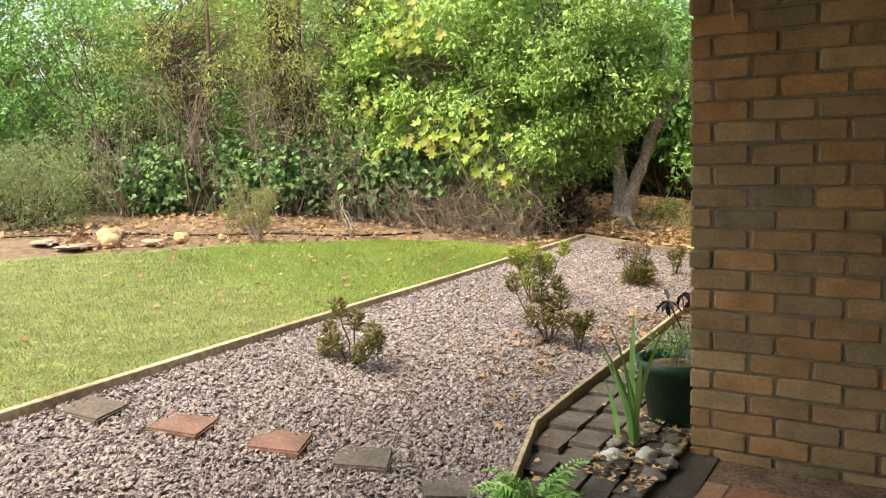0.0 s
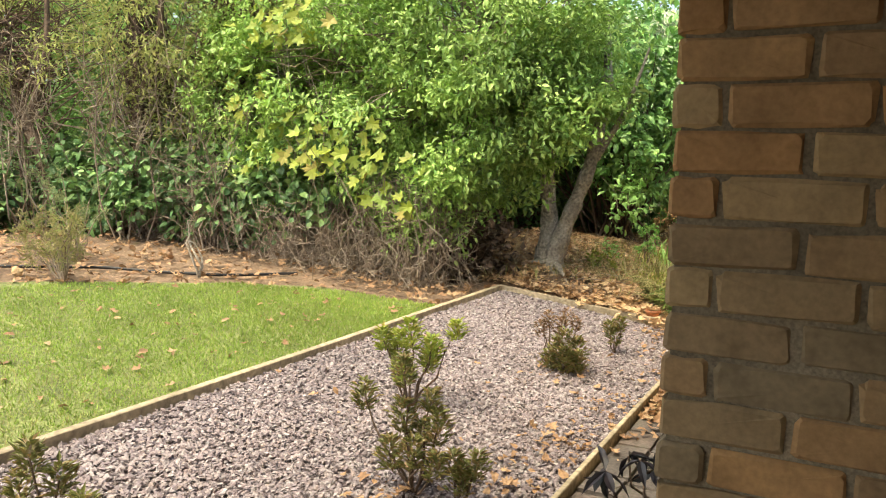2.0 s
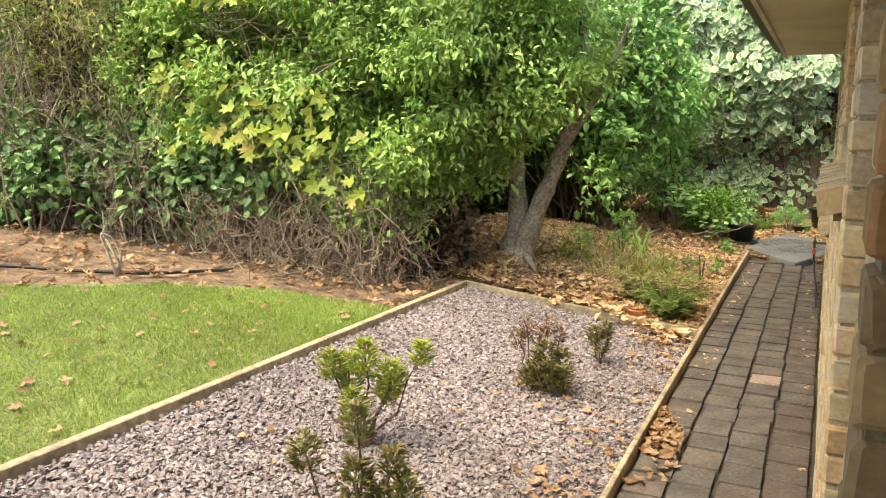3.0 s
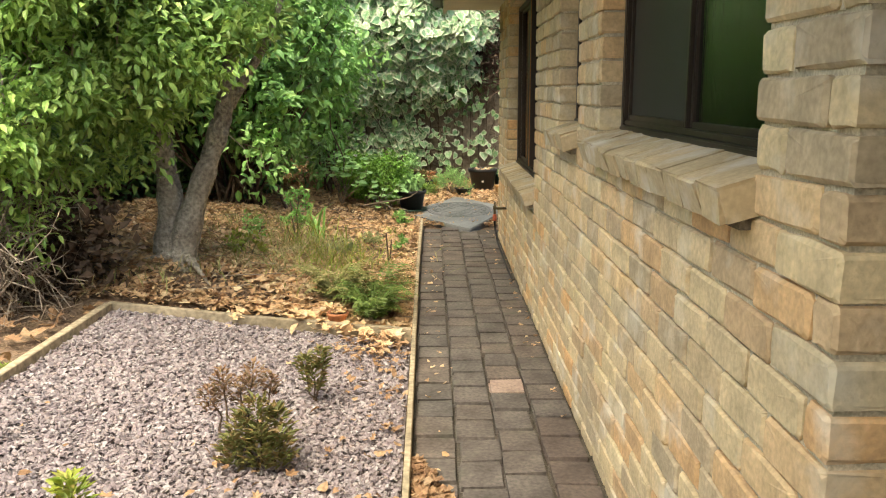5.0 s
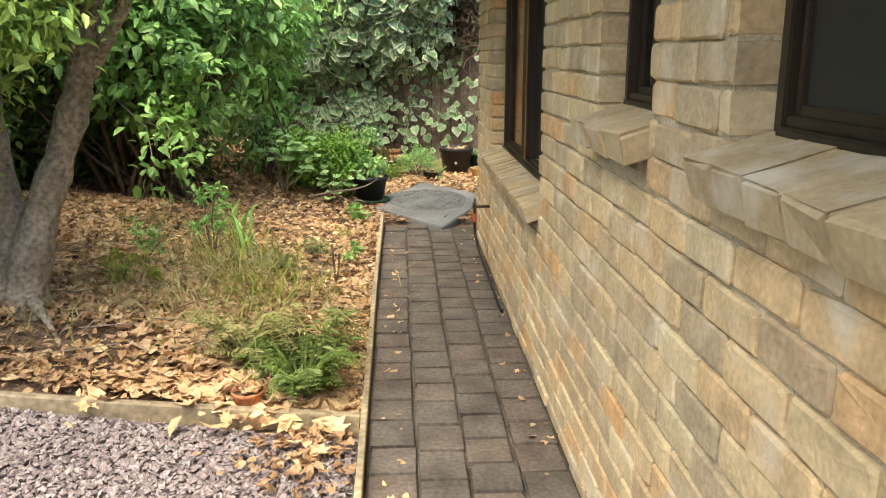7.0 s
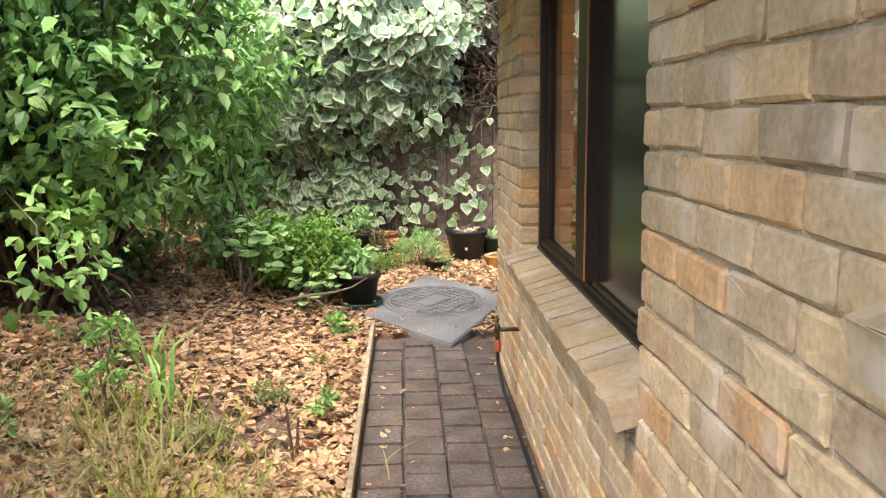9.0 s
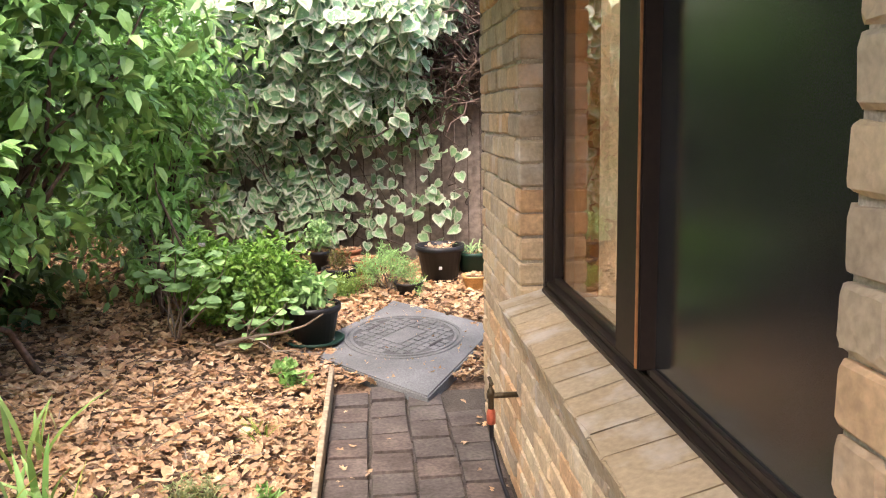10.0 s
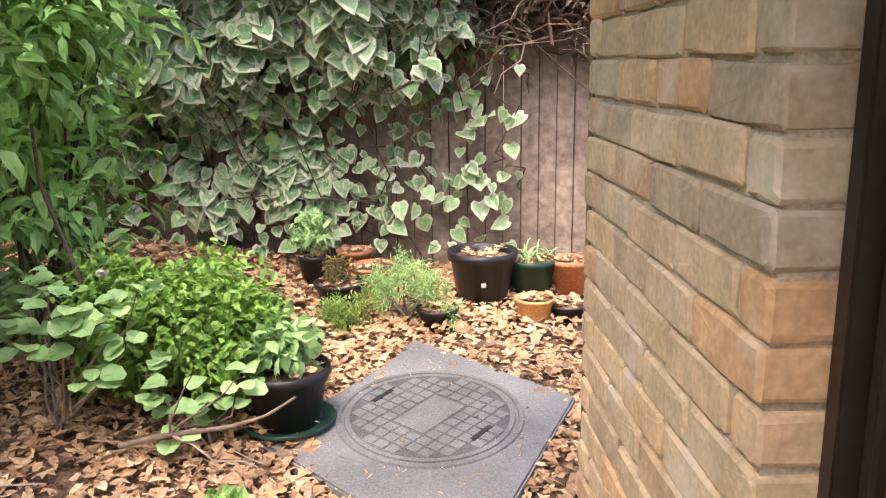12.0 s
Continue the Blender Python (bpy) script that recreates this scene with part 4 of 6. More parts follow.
py = rng.uniform(3.3, 12.4, n)
px = np.where(rng.random(n) < 0.5, edge_x(py) + 0.05 + np.abs(rng.normal(0, 0.09, n)), -0.03 - np.abs(rng.normal(0, 0.05, n)))
litter("fallen_leaves_path", px, py, 0.036, "small dry leaves fallen on the paved path", 0.006)
n = 300
py = 7.22 - np.abs(rng.normal(0, 0.30, n))
px = edge_x(py) + 0.03 + rng.random(n) * 0.15 * smooth(7.3, 6.8, py)
litter("swept_leaves", px, py, 0.06, "brown leaves gathered against the timber edging", 0.01, LEAF_BROWN)
n = 420
px, py = rng.uniform(-1.75, -0.80, n), rng.normal(8.95, 0.16, n)
ok = rng.random(n) < 0.25 + 0.75 * smooth(-1.5, -1.0, px)
litter("large_leaves", px[ok], py[ok], 0.085, "large tan lobed leaves fallen round the fern", 0.03, TAN_LEAF)
n = 190
py = rng.uniform(2.6, 7.4, n)
px = lawn_left(py) + 0.2 + rng.random(n) * (LAWN_EDGE_X - 0.1 - lawn_left(py) - 0.2)
litter("fallen_leaves_lawn", px, py, 0.05, "brown fallen leaves lying on the lawn", 0.03, LEAF_BROWN)
n = 200
py, px = rng.uniform(3.7, 4.5, n), rng.uniform(-0.32, -0.02, n)
litter("fallen_leaves_porch", px, py, 0.04, "dry leaf bits among stones by the porch corner", 0.012)

# ---- trees and shrubs ----


def leaves_part(root, blobs, clumps, per, size, mat, ratio=0.5, pattern=DIAMOND, name="foliage", label="", **kw):
    pos, axis, normal, L, c = foliage(blobs, clumps, per, size, **kw)
    v, f = spread(pattern, pos, axis, normal, L, L * ratio)
    tagged(child(name, mesh_arrays(name, v, f, mat), root, label), kind="stuff")
    return c


def stems_part(root, base, tips, r0, r1, mat, name="stem", sag=0.1, wob=0.06, k=5, sides=5):
    p, rad = stems(np.asarray(base, float), np.asarray(tips, float), r0, r1, sag, k, wob)
    v, f = tubes(p, rad, sides)
    tagged(child(name, mesh_arrays(name, v, f, mat, smooth=True), root), kind="stuff")


def pick(c, k):
    return c[rng.choice(len(c), min(k, len(c)), replace=False)]


def limb(root, pts, radii, mat, name="limb", sides=12):
    """A smooth tapering limb through points."""
    pts, radii = np.array(pts, float), np.array(radii, float)
    t = np.linspace(0, 1, len(pts))
    s = np.linspace(0, 1, len(pts) * 6)
    fine = np.stack([np.interp(s, t, pts[:, i]) for i in range(3)], -1)
    ker = np.array([1, 2, 3, 2, 1]) / 9
    sm = fine.copy()
    for i in range(3):
        sm[2:-2, i] = np.convolve(fine[:, i], ker, "valid")
    rad = np.interp(s, t, radii) * (1 + 0.08 * np.sin(s * 40 + rng.uniform(0, 6)))
    v, f = tubes(sm[None], rad[None], sides)
    v = v + rng.normal(0, 0.05, v.shape) * np.repeat(rad, sides)[:, None]
    return child(name, mesh_arrays(name, v, f, mat, smooth=True), root)


# big spreading tree beside the gravel
bx, by = -2.22, 9.42
bz = gzf(bx, by)
tree = thing("tree", bx, by, bz - 0.05, "broad light green tree with twin leaning grey trunks beside the lawn", "tree")
limb(tree, [(-2.24, 9.42, bz - 0.12), (-2.22, 9.43, bz + 0.08), (-2.13, 9.46, 0.70), (-2.03, 9.48, 0.95), (-1.935, 9.5, 1.22), (-1.88, 9.52, 1.48), (-1.82, 9.6, 1.95), (-1.9, 9.7, 2.6)], [0.14, 0.098, 0.072, 0.064, 0.060, 0.056, 0.045, 0.025], BARK, "trunk", 18)
limb(tree, [(-2.32, 9.44, bz - 0.12), (-2.30, 9.45, bz + 0.10), (-2.29, 9.50, 0.75), (-2.335, 9.52, 1.05), (-2.33, 9.54, 1.30), (-2.45, 9.6, 1.9), (-2.8, 9.7, 2.7)], [0.13, 0.092, 0.072, 0.066, 0.062, 0.050, 0.025], BARK, "trunk", 18)
for q in ((-1.98, 9.18), (-2.5, 9.22)):
    limb(tree, [(-2.2, 9.4, bz + 0.06), ((q[0] - 2.2) / 2, (q[1] + 9.4) / 2, gzf((q[0] - 2.2) / 2, (q[1] + 9.4) / 2) + 0.03), (q[0], q[1], gzf(*q) - 0.03)], [0.042, 0.02, 0.006], BARK, "root", 8)
for pts, r0 in (([(-2.26, 9.5, 1.2), (-2.7, 9.2, 1.6), (-3.4, 9.2, 2.0), (-4.2, 9.25, 2.2)], 0.055), ([(-1.9, 9.55, 1.3), (-1.6, 9.4, 1.7), (-1.4, 9.3, 2.2)], 0.035), ([(-2.5, 9.6, 2.2), (-2.6, 9.0, 2.6), (-2.8, 8.5, 3.0)], 0.04)):
    limb(tree, pts, np.linspace(r0, 0.008, len(pts)), BARK)
CROWN = [(-3.7, 9.2, 2.15, 1.75, 0.85, 1.2), (-2.7, 9.5, 2.6, 1.2, 1.0, 0.8), (-3.1, 8.75, 1.40, 0.9, 0.6, 0.62), (-4.3, 9.0, 1.55, 1.0, 0.7, 0.75), (-3.8, 8.6, 1.95, 1.0, 0.6, 0.7), (-2.75, 8.7, 2.3, 0.9, 0.6, 0.8), (-2.45, 8.85, 1.75, 0.55, 0.5, 0.55), (-2.15, 9.0, 1.95, 0.6, 0.4, 0.5), (-3.4, 8.45, 1.02, 0.8, 0.25, 0.28), (-4.5, 8.5, 1.15, 0.8, 0.28, 0.35), (-1.85, 9.35, 2.1, 0.35, 0.35, 0.35), (-2.35, 9.0, 1.5, 0.45, 0.28, 0.35), (-1.98, 9.18, 1.72, 0.34, 0.28, 0.32), (-1.85, 9.3, 1.98, 0.34, 0.3, 0.34), (-2.25, 8.9, 1.72, 0.5, 0.35, 0.38), (-2.08, 9.05, 1.58, 0.36, 0.22, 0.26), (-5.0, 8.9, 2.5, 0.9, 0.6, 0.8), (-4.9, 8.6, 1.75, 0.8, 0.45, 0.5)]
c = leaves_part(tree, CROWN, 4700, 18, 0.062, LEAF_LIGHT, 0.46, BROAD, name="crown", clump_r=0.11, shell=0.6, hang=0.25, zmin=0.72, group=20, group_r=0.15)
stems_part(tree, (-2.8, 9.4, 1.9), pick(c, 260), 0.014, 0.003, TWIG, "twigwork", sag=0.15, wob=0.12)
# hanging low sprays
c = leaves_part(tree, [(-2.6, 8.95, 0.95, 0.25, 0.2, 0.22), (-2.35, 9.1, 1.15, 0.2, 0.2, 0.25), (-3.0, 8.6, 0.95, 0.3, 0.2, 0.25), (-3.5, 8.4, 0.82, 0.35, 0.12, 0.2), (-2.75, 8.6, 0.72, 0.2, 0.15, 0.22), (-4.4, 8.35, 0.95, 0.4, 0.12, 0.2), (-3.1, 8.35, 0.7, 0.25, 0.1, 0.2)], 190, 13, 0.058, LEAF_LIGHT, 0.46, BROAD, name="spray", clump_r=0.1, shell=0.1)

# bramble thicket below the tree: arching dry canes
thicket = thing("bramble_thicket", -4.0, 8.7, gzf(-4.0, 8.7), "tangle of dry brown canes under the tree", "shrub")
n = 5200
cx = rng.uniform(-6.4, -2.75, n)
cy = 8.58 + rng.normal(0, 0.26, n)
z0 = gz(cx, cy)
d = rng.uniform(0, 2 * np.pi, n)
ln = rng.uniform(0.10, 0.42, n)
s = np.linspace(0, 1, 6)
start = rng.random(n) ** 1.2 * 0.62
hgt = rng.uniform(-0.35, 0.35, n)
bow = rng.normal(0, 0.12, n)
P = np.stack([cx[:, None] + np.cos(d)[:, None] * ln[:, None] * s, cy[:, None] + np.sin(d)[:, None] * ln[:, None] * s * 0.5, np.maximum(z0[:, None] + 0.01, z0[:, None] + start[:, None] + hgt[:, None] * s + bow[:, None] * np.sin(s * np.pi))], -1)
P = P + rng.normal(0, 0.022, P.shape)
v, f = tubes(P, np.broadcast_to(np.linspace(0.0036, 0.0016, 6), P.shape[:2]) * rng.uniform(0.5, 1.4, n)[:, None], 4)
child("tangle", mesh_arrays("tangle", v, f, TWIG), thicket)
leaves_part(thicket, [(-5.2, 8.9, 1.0, 1.1, 0.5, 0.5), (-4.0, 9.0, 0.9, 1.2, 0.5, 0.45)], 420, 12, 0.06, LEAF_DARK, 0.6, clump_r=0.14, shell=0.2)
leaves_part(thicket, [(-5.4, 8.3, 0.95, 1.1, 0.25, 0.48), (-4.4, 8.3, 1.0, 0.8, 0.2, 0.28), (-6.6, 8.0, 0.95, 0.9, 0.3, 0.5), (-7.8, 7.55, 0.9, 0.8, 0.3, 0.5)], 1150, 9, 0.085, LEAF_DARK, 0.75, BROAD, name="bramble_leaves", clump_r=0.12, shell=0.2, lump=0.4)
# dark leaf backdrop added behind the canes, imitates the shade in the gaps
leaves_part(thicket, [(-3.3, 8.98, 0.48, 0.95, 0.2, 0.36), (-4.9, 8.98, 0.5, 1.3, 0.2, 0.42), (-6.0, 8.9, 0.5, 0.8, 0.2, 0.4)], 1500, 12, 0.08, SHADE_LEAF, 0.6, name="dead_foliage", clump_r=0.14, shell=0.0)


def shrub(name, x, y, blobs, clumps, per, size, mat, label, ratio=0.5, pattern=DIAMOND, stem_mat=DARK_BARK, n_stem=14, r0=0.02, spread_base=0.15, category="shrub", group="", **kw):
    """A shrub with stems from its foot and clumped leaves."""
    z = gzf(x, y)
    root = thing(name, x, y, z - 0.02, label, category, group)
    c = leaves_part(root, blobs, clumps, per, size, mat, ratio, pattern, **kw)
    tips = pick(c, n_stem)
    base = np.stack([rng.normal(x, spread_base, len(tips)), rng.normal(y, spread_base, len(tips)), np.full(len(tips), z - 0.03)], -1)
    stems_part(root, base, tips, r0, r0 * 0.2, stem_mat, sag=0.0)
    return root


# hedge and trees behind the lawn
shrub("hedge_shrub", -5.3, 10.4, [(-5.3, 10.3, 1.4, 1.5, 0.8, 1.2), (-4.4, 10.9, 2.0, 1.4, 0.7, 1.6), (-5.7, 9.25, 1.15, 1.0, 0.4, 0.6), (-4.8, 9.3, 1.3, 0.8, 0.4, 0.6)], 1150, 20, 0.075, LEAF_DARK, "dense dark green ivy covered hedge shrub", 0.6, shell=0.5, group=8, group_r=0.2, n_stem=30)
shrub("hedge_shrub", -7.2, 9.4, [(-7.2, 9.3, 1.5, 1.3, 0.8, 1.2), (-8.0, 9.8, 2.4, 1.5, 0.9, 1.3), (-6.8, 8.7, 1.2, 0.8, 0.4, 0.6)], 1000, 20, 0.075, LEAF_MID, "dense dark green hedge shrub behind dry canes", 0.6, shell=0.5, group=8, group_r=0.2, n_stem=30)
shrub("hedge_shrub", -8.9, 8.0, [(-8.9, 8.0, 1.5, 1.2, 1.0, 1.2), (-9.8, 8.0, 2.5, 1.3, 1.3, 1.4)], 700, 20, 0.07, LEAF_MID, "mid green hedge shrub by the side fence", 0.5, shell=0.5, group=8, group_r=0.2, n_stem=30)
shrub("grey_shrub", -7.9, 6.0, [(-7.9, 6.0, 0.95, 0.85, 0.7, 0.6)], 420, 20, 0.055, LEAF_GREY, "low grey green shrub with pale bare twigs", 0.28, shell=0.3, n_stem=40, r0=0.012)
shrub("grey_shrub", -8.6, 4.9, [(-8.6, 4.9, 0.95, 0.9, 0.8, 0.65)], 420, 20, 0.055, LEAF_GREY, "low grey green shrub at the edge of the bed", 0.28, shell=0.3, n_stem=40, r0=0.012)
shrub("hedge_shrub", -10.2, 6.0, [(-10.2, 6.0, 1.6, 1.0, 1.4, 1.3)], 500, 20, 0.075, LEAF_MID, "leafy green hedge shrub against the fence", 0.5, shell=0.5, group=8, group_r=0.2, n_stem=20)


def thin_tree(x, y, lean, top, blobs, mat, label, clumps=400, size=0.07, ratio=0.28):
    z = gzf(x, y)
    root = thing("small_tree", x, y, z - 0.03, label, "tree")
    limb(root, [(x, y, z - 0.05), (x + lean[0] * 0.2, y + lean[1] * 0.2, z + (top - z) * 0.3), (x + lean[0] * 0.6, y + lean[1] * 0.6, z + (top - z) * 0.6), (x + lean[0], y + lean[1], top)], [0.075, 0.06, 0.045, 0.02], DARK_BARK, "trunk", 9)
    fx, fy, fz = x + lean[0] * 0.35, y + lean[1] * 0.35, z + (top - z) * 0.42
    limb(root, [(fx, fy, fz), (fx + 0.35, fy, fz + 0.7), (fx + 0.4, fy, fz + 1.6)], [0.045, 0.035, 0.015], DARK_BARK, "limb", 8)
    c = leaves_part(root, blobs, clumps, 18, size, mat, ratio, name="crown", clump_r=0.14, shell=0.15, lump=0.4, group=8, group_r=0.2)
    tips = pick(c, 170)
    u = rng.uniform(0.3, 1.0, (len(tips), 1))
    base = np.array([x, y, z]) + np.concatenate([u * lean[0], u * lean[1], u * (top - z)], 1)
    stems_part(root, base, base + (tips - base) * rng.uniform(0.4, 1.0, (len(tips), 1)), 0.010, 0.003, DARK_BARK, "twigwork", sag=0.06, wob=0.14)


thin_tree(-6.9, 7.9, (-1.5, 0.2), 3.0, [(-7.6, 7.8, 2.5, 1.3, 0.9, 0.9), (-6.4, 8.2, 2.6, 1.1, 0.8, 0.9)], LEAF_OLIVE, "thin dark stemmed tree with feathery olive foliage leaning over the bed")
thin_tree(-5.6, 8.6, (0.3, 0.1), 3.2, [(-5.5, 8.7, 2.3, 0.9, 0.7, 1.0), (-4.9, 8.9, 2.9, 0.8, 0.7, 0.8)], LEAF_OLIVE, "thin brown stemmed tree with fine olive twigs", clumps=420)
thin_tree(-6.2, 8.3, (-0.2, 0.2), 3.4, [(-6.3, 8.6, 1.6, 0.7, 0.5, 0.8)], LEAF_OLIVE, "slender twiggy tree behind dry canes", clumps=260)

# bare twiggy shrubs at the back of the soil bed
for x, y, h in ((-5.2, 8.25, 1.5), (-6.1, 8.1, 1.9), (-7.1, 7.7, 1.7), (-8.0, 7.3, 1.5)):
    z = gzf(x, y)
    bare = thing("bare_shrub", x, y, z - 0.02, "leafless shrub of fine grey brown twigs at the hedge", "shrub")
    m = 20
    tips = np.stack([rng.normal(x, 0.55, m), rng.normal(y, 0.3, m), z + h * rng.uniform(0.5, 1.15, m)], -1)
    p, rad = stems(np.stack([rng.normal(x, 0.12, m), rng.normal(y, 0.1, m), np.full(m, z - 0.03)], -1), tips, 0.010, 0.003, 0.0, 6, 0.09)
    v, f = tubes(p, rad, 5)
    tagged(child("stem", mesh_arrays("stem", v, f, TWIG, smooth=True), bare), kind="stuff")
    m2 = 360
    pickp = p[rng.integers(0, m, m2), rng.integers(2, 6, m2)]
    ends = pickp + unit(rng.normal(size=(m2, 3)) + np.array([0, 0, 0.5])) * rng.uniform(0.12, 0.4, (m2, 1))
    stems_part(bare, pickp, ends, 0.0032, 0.0012, TWIG, "twig", sag=0.0, wob=0.03, k=4, sides=4)

# climber with big lime leaves
vine = thing("climbing_vine", -4.0, 8.4, gzf(-4.0, 8.4), "climber with large lime yellow autumn leaves", "vine")
vp = []
for cx, cy, cz, s, k in ((-3.75, 8.0, 1.35, 0.22, 34), (-3.3, 8.05, 1.3, 0.2, 18), (-4.35, 8.15, 1.6, 0.25, 30), (-4.2, 8.1, 2.35, 0.25, 26), (-3.9, 8.1, 2.6, 0.3, 26), (-4.75, 8.3, 2.1, 0.2, 8), (-4.55, 8.2, 1.35, 0.3, 14), (-5.3, 8.4, 1.25, 0.12, 6), (-3.1, 8.05, 0.95, 0.12, 10)):
    vp.append(np.stack([rng.normal(cx, s, k), rng.normal(cy, 0.08, k), rng.normal(cz, s * 0.6, k)], -1))
vp = np.concatenate(vp)
n = len(vp)
v, f = spread(LOBED, vp, np.stack([rng.normal(size=n), rng.normal(-0.3, 0.3, n), rng.normal(-0.7, 0.5, n)], -1), np.stack([rng.normal(0, 0.4, n), rng.normal(-0.9, 0.3, n), rng.normal(0.6, 0.3, n)], -1), rng.uniform(0.08, 0.15, n), rng.uniform(0.09, 0.15, n))
child("leaves", mesh_arrays("leaves", v, f, LEAF_LIME), vine)
stems_part(vine, (-4.0, 8.5, gzf(-4.0, 8.5)), vp[::6], 0.006, 0.002, TWIG, sag=0.1, wob=0.12)

# trees beyond the fences
for i, (x, y, z, rx, ry, rz, m) in enumerate(((-9.5, 12.5, 3.0, 2.2, 1.5, 2.0, LEAF_MID), (-5.5, 13.6, 3.4, 2.4, 1.2, 2.2, LEAF_LIGHT), (-12.5, 8.5, 3.0, 1.8, 2.6, 2.0, LEAF_OLIVE), (-2.4, 17.2, 3.4, 2.4, 1.2, 1.8, LEAF_MID), (1.6, 17.4, 3.2, 2.2, 1.2, 1.9, LEAF_MID), (-13, 4.5, 2.8, 1.6, 2.2, 2.0, LEAF_LIGHT), (-10.5, 10.5, 3.8, 2.0, 1.6, 1.6, LEAF_LIGHT), (-7.6, 12.4, 3.6, 2.2, 1.2, 1.8, LEAF_LIGHT), (-12.8, 7.0, 4.2, 1.6, 2.2, 1.6, LEAF_LIGHT))):
    shrub("far_tree", x, y, [(x, y, z, rx, ry, rz), (x + 0.6, y, z - 1.2, rx * 0.8, ry * 0.8, rz * 0.7)], 900, 16, 0.12, m, "tall leafy tree beyond the garden fence", 0.5, shell=0.4, group=10, group_r=0.4, n_stem=14, r0=0.05, category="tree", clump_r=0.22)

# laurel at the back of the leaf bed
laurel = shrub("laurel_shrub", -2.55, 12.3, [(-2.6, 12.2, 1.75, 1.0, 0.75, 1.0), (-2.42, 11.95, 1.3, 0.58, 0.5, 0.5), (-2.9, 11.8, 2.3, 0.9, 0.7, 0.9), (-1.95, 12.5, 2.0, 0.55, 0.6, 0.9)], 820, 12, 0.105, LEAF_MID, "large glossy green laurel like shrub arching over the bed", 0.55, BROAD, n_stem=40, r0=0.02, clump_r=0.10, shell=0.5, lump=0.5, zmin=0.85, group=9, group_r=0.15)
leaves_part(laurel, [(-2.05, 11.2, 0.74, 0.25, 0.2, 0.12), (-2.1, 11.5, 0.95, 0.22, 0.2, 0.15)], 26, 8, 0.085, LEAF_FRESH, 0.6, BROAD, name="spray", clump_r=0.12, shell=0.1)
stems_part(laurel, (-2.6, 12.1, 0.9), np.array([(-2.05, 11.2, 0.75), (-1.9, 11.3, 0.7), (-2.2, 11.3, 0.72), (-2.0, 11.55, 1.0)]), 0.008, 0.003, TWIG, "branch", sag=0.12)
shrub("privet_shrub", -1.75, 13.6, [(-1.95, 13.7, 1.15, 0.5, 0.4, 0.8), (-1.7, 13.5, 1.75, 0.35, 0.35, 0.5)], 250, 14, 0.10, LEAF_FRESH, "glossy green privet shrub beside the ivy", 0.4, BROAD, n_stem=16, r0=0.012, clump_r=0.12, shell=0.2)
shrub("dark_shrub", -4.0, 12.3, [(-4.0, 12.3, 1.4, 1.1, 0.8, 1.3), (-3.2, 12.9, 1.0, 0.9, 0.4, 0.9), (-2.8, 13.1, 0.7, 0.8, 0.35, 0.55)], 820, 16, 0.10, LEAF_DARK, "deep green shrub in the shade behind the tree", 0.55, BROAD, n_stem=20, r0=0.02, shell=0.4)

# ---- back fence and ivy ----
fence = thing("fence", -1.0, 15.15, 0.2, "tall weathered timber paling fence partly covered in ivy", "fence")
x = -13.0
while x < 4.5:
    w = 0.098
    hi = 2.0 + rng.normal(0, 0.01)
    ob = part("board", boxed(x, x + w, 15.10 + rng.normal(0, 0.002), 15.118 + rng.normal(0, 0.002), 0.12, hi, bevel=0.002), FENCE_WOOD, fence)
    x += w + rng.uniform(0.004, 0.009)
# dark backing strips added behind the palings to make the gaps dark
x = -13.03
while x < 4.5:
    part("back_board", boxed(x, x + 0.14, 15.121, 15.124, 0.12, 1.98), DARK_BARK, fence)
    x += 0.145
for z in (0.55, 1.55):
    part("rail", boxed(-13, 4.5, 15.125, 15.165, z, z + 0.07), FENCE_WOOD, fence)
fence2 = thing("fence", -11.2, 6, 0.3, "side paling fence behind shrubs", "fence")
y = 0.0
while y < 15.0:
    part("board", boxed(-11.2, -11.18, y, y + 0.14, 0.2, 2.25 + rng.normal(0, 0.01)), FENCE_WOOD, fence2)
    y += 0.148

HEART = [(0.0, 0.0), (-0.10, 0.26), (0.06, 0.48), (0.34, 0.52), (0.62, 0.36), (0.84, 0.16), (1.0, 0.0), (0.84, -0.16), (0.62, -0.36), (0.34, -0.52), (0.06, -0.48), (-0.10, -0.26)]
hp = [(a, b, 0.14 * abs(b) - 0.12 * max(0, a - 0.5)) for a, b in HEART] + [(0.40 + (a - 0.40) * 0.80, b * 0.78, 0.09 * abs(b) + 0.004) for a, b in HEART] + [(0.40, 0, 0.0)]
hf = []
for i in range(12):
    j = (i + 1) % 12
    hf += [(i, 12 + j, j), (i, 12 + i, 12 + j)]
hf += [(12 + i, 24, 12 + (i + 1) % 12) for i in range(12)]
IVY = (np.array(hp), np.array(hf))
ivy = thing("variegated_ivy", -1.2, 15.0, 0.3, "variegated ivy with cream edged leaves trailing over the fence", "ivy")
n = 17000
ix = rng.uniform(-4.2, 0.25, n)
iz = rng.uniform(0.35, 3.3, n)
low = 0.58 + 0.88 * smooth(-1.0, -0.35, ix) + 0.14 * np.sin(ix * 9) + 0.08 * np.sin(ix * 23)
dens = np.where(iz > low, np.where(iz < 1.15, 0.5, 1.0), 0.13 * smooth(0.2, 0.5, iz))
dens = dens * np.where((ix > -0.15) & (iz > 1.2) & (iz < 1.9), 0.35, 1.0)
lump = np.sin(ix * 5.1 + iz * 2.2) + np.sin(ix * 2.3 - iz * 5.7 + 1) + np.sin(iz * 9 + ix * 7)
dens = dens * (0.62 + 0.38 * np.sign(lump + 0.75))
ok = rng.random(n) < dens
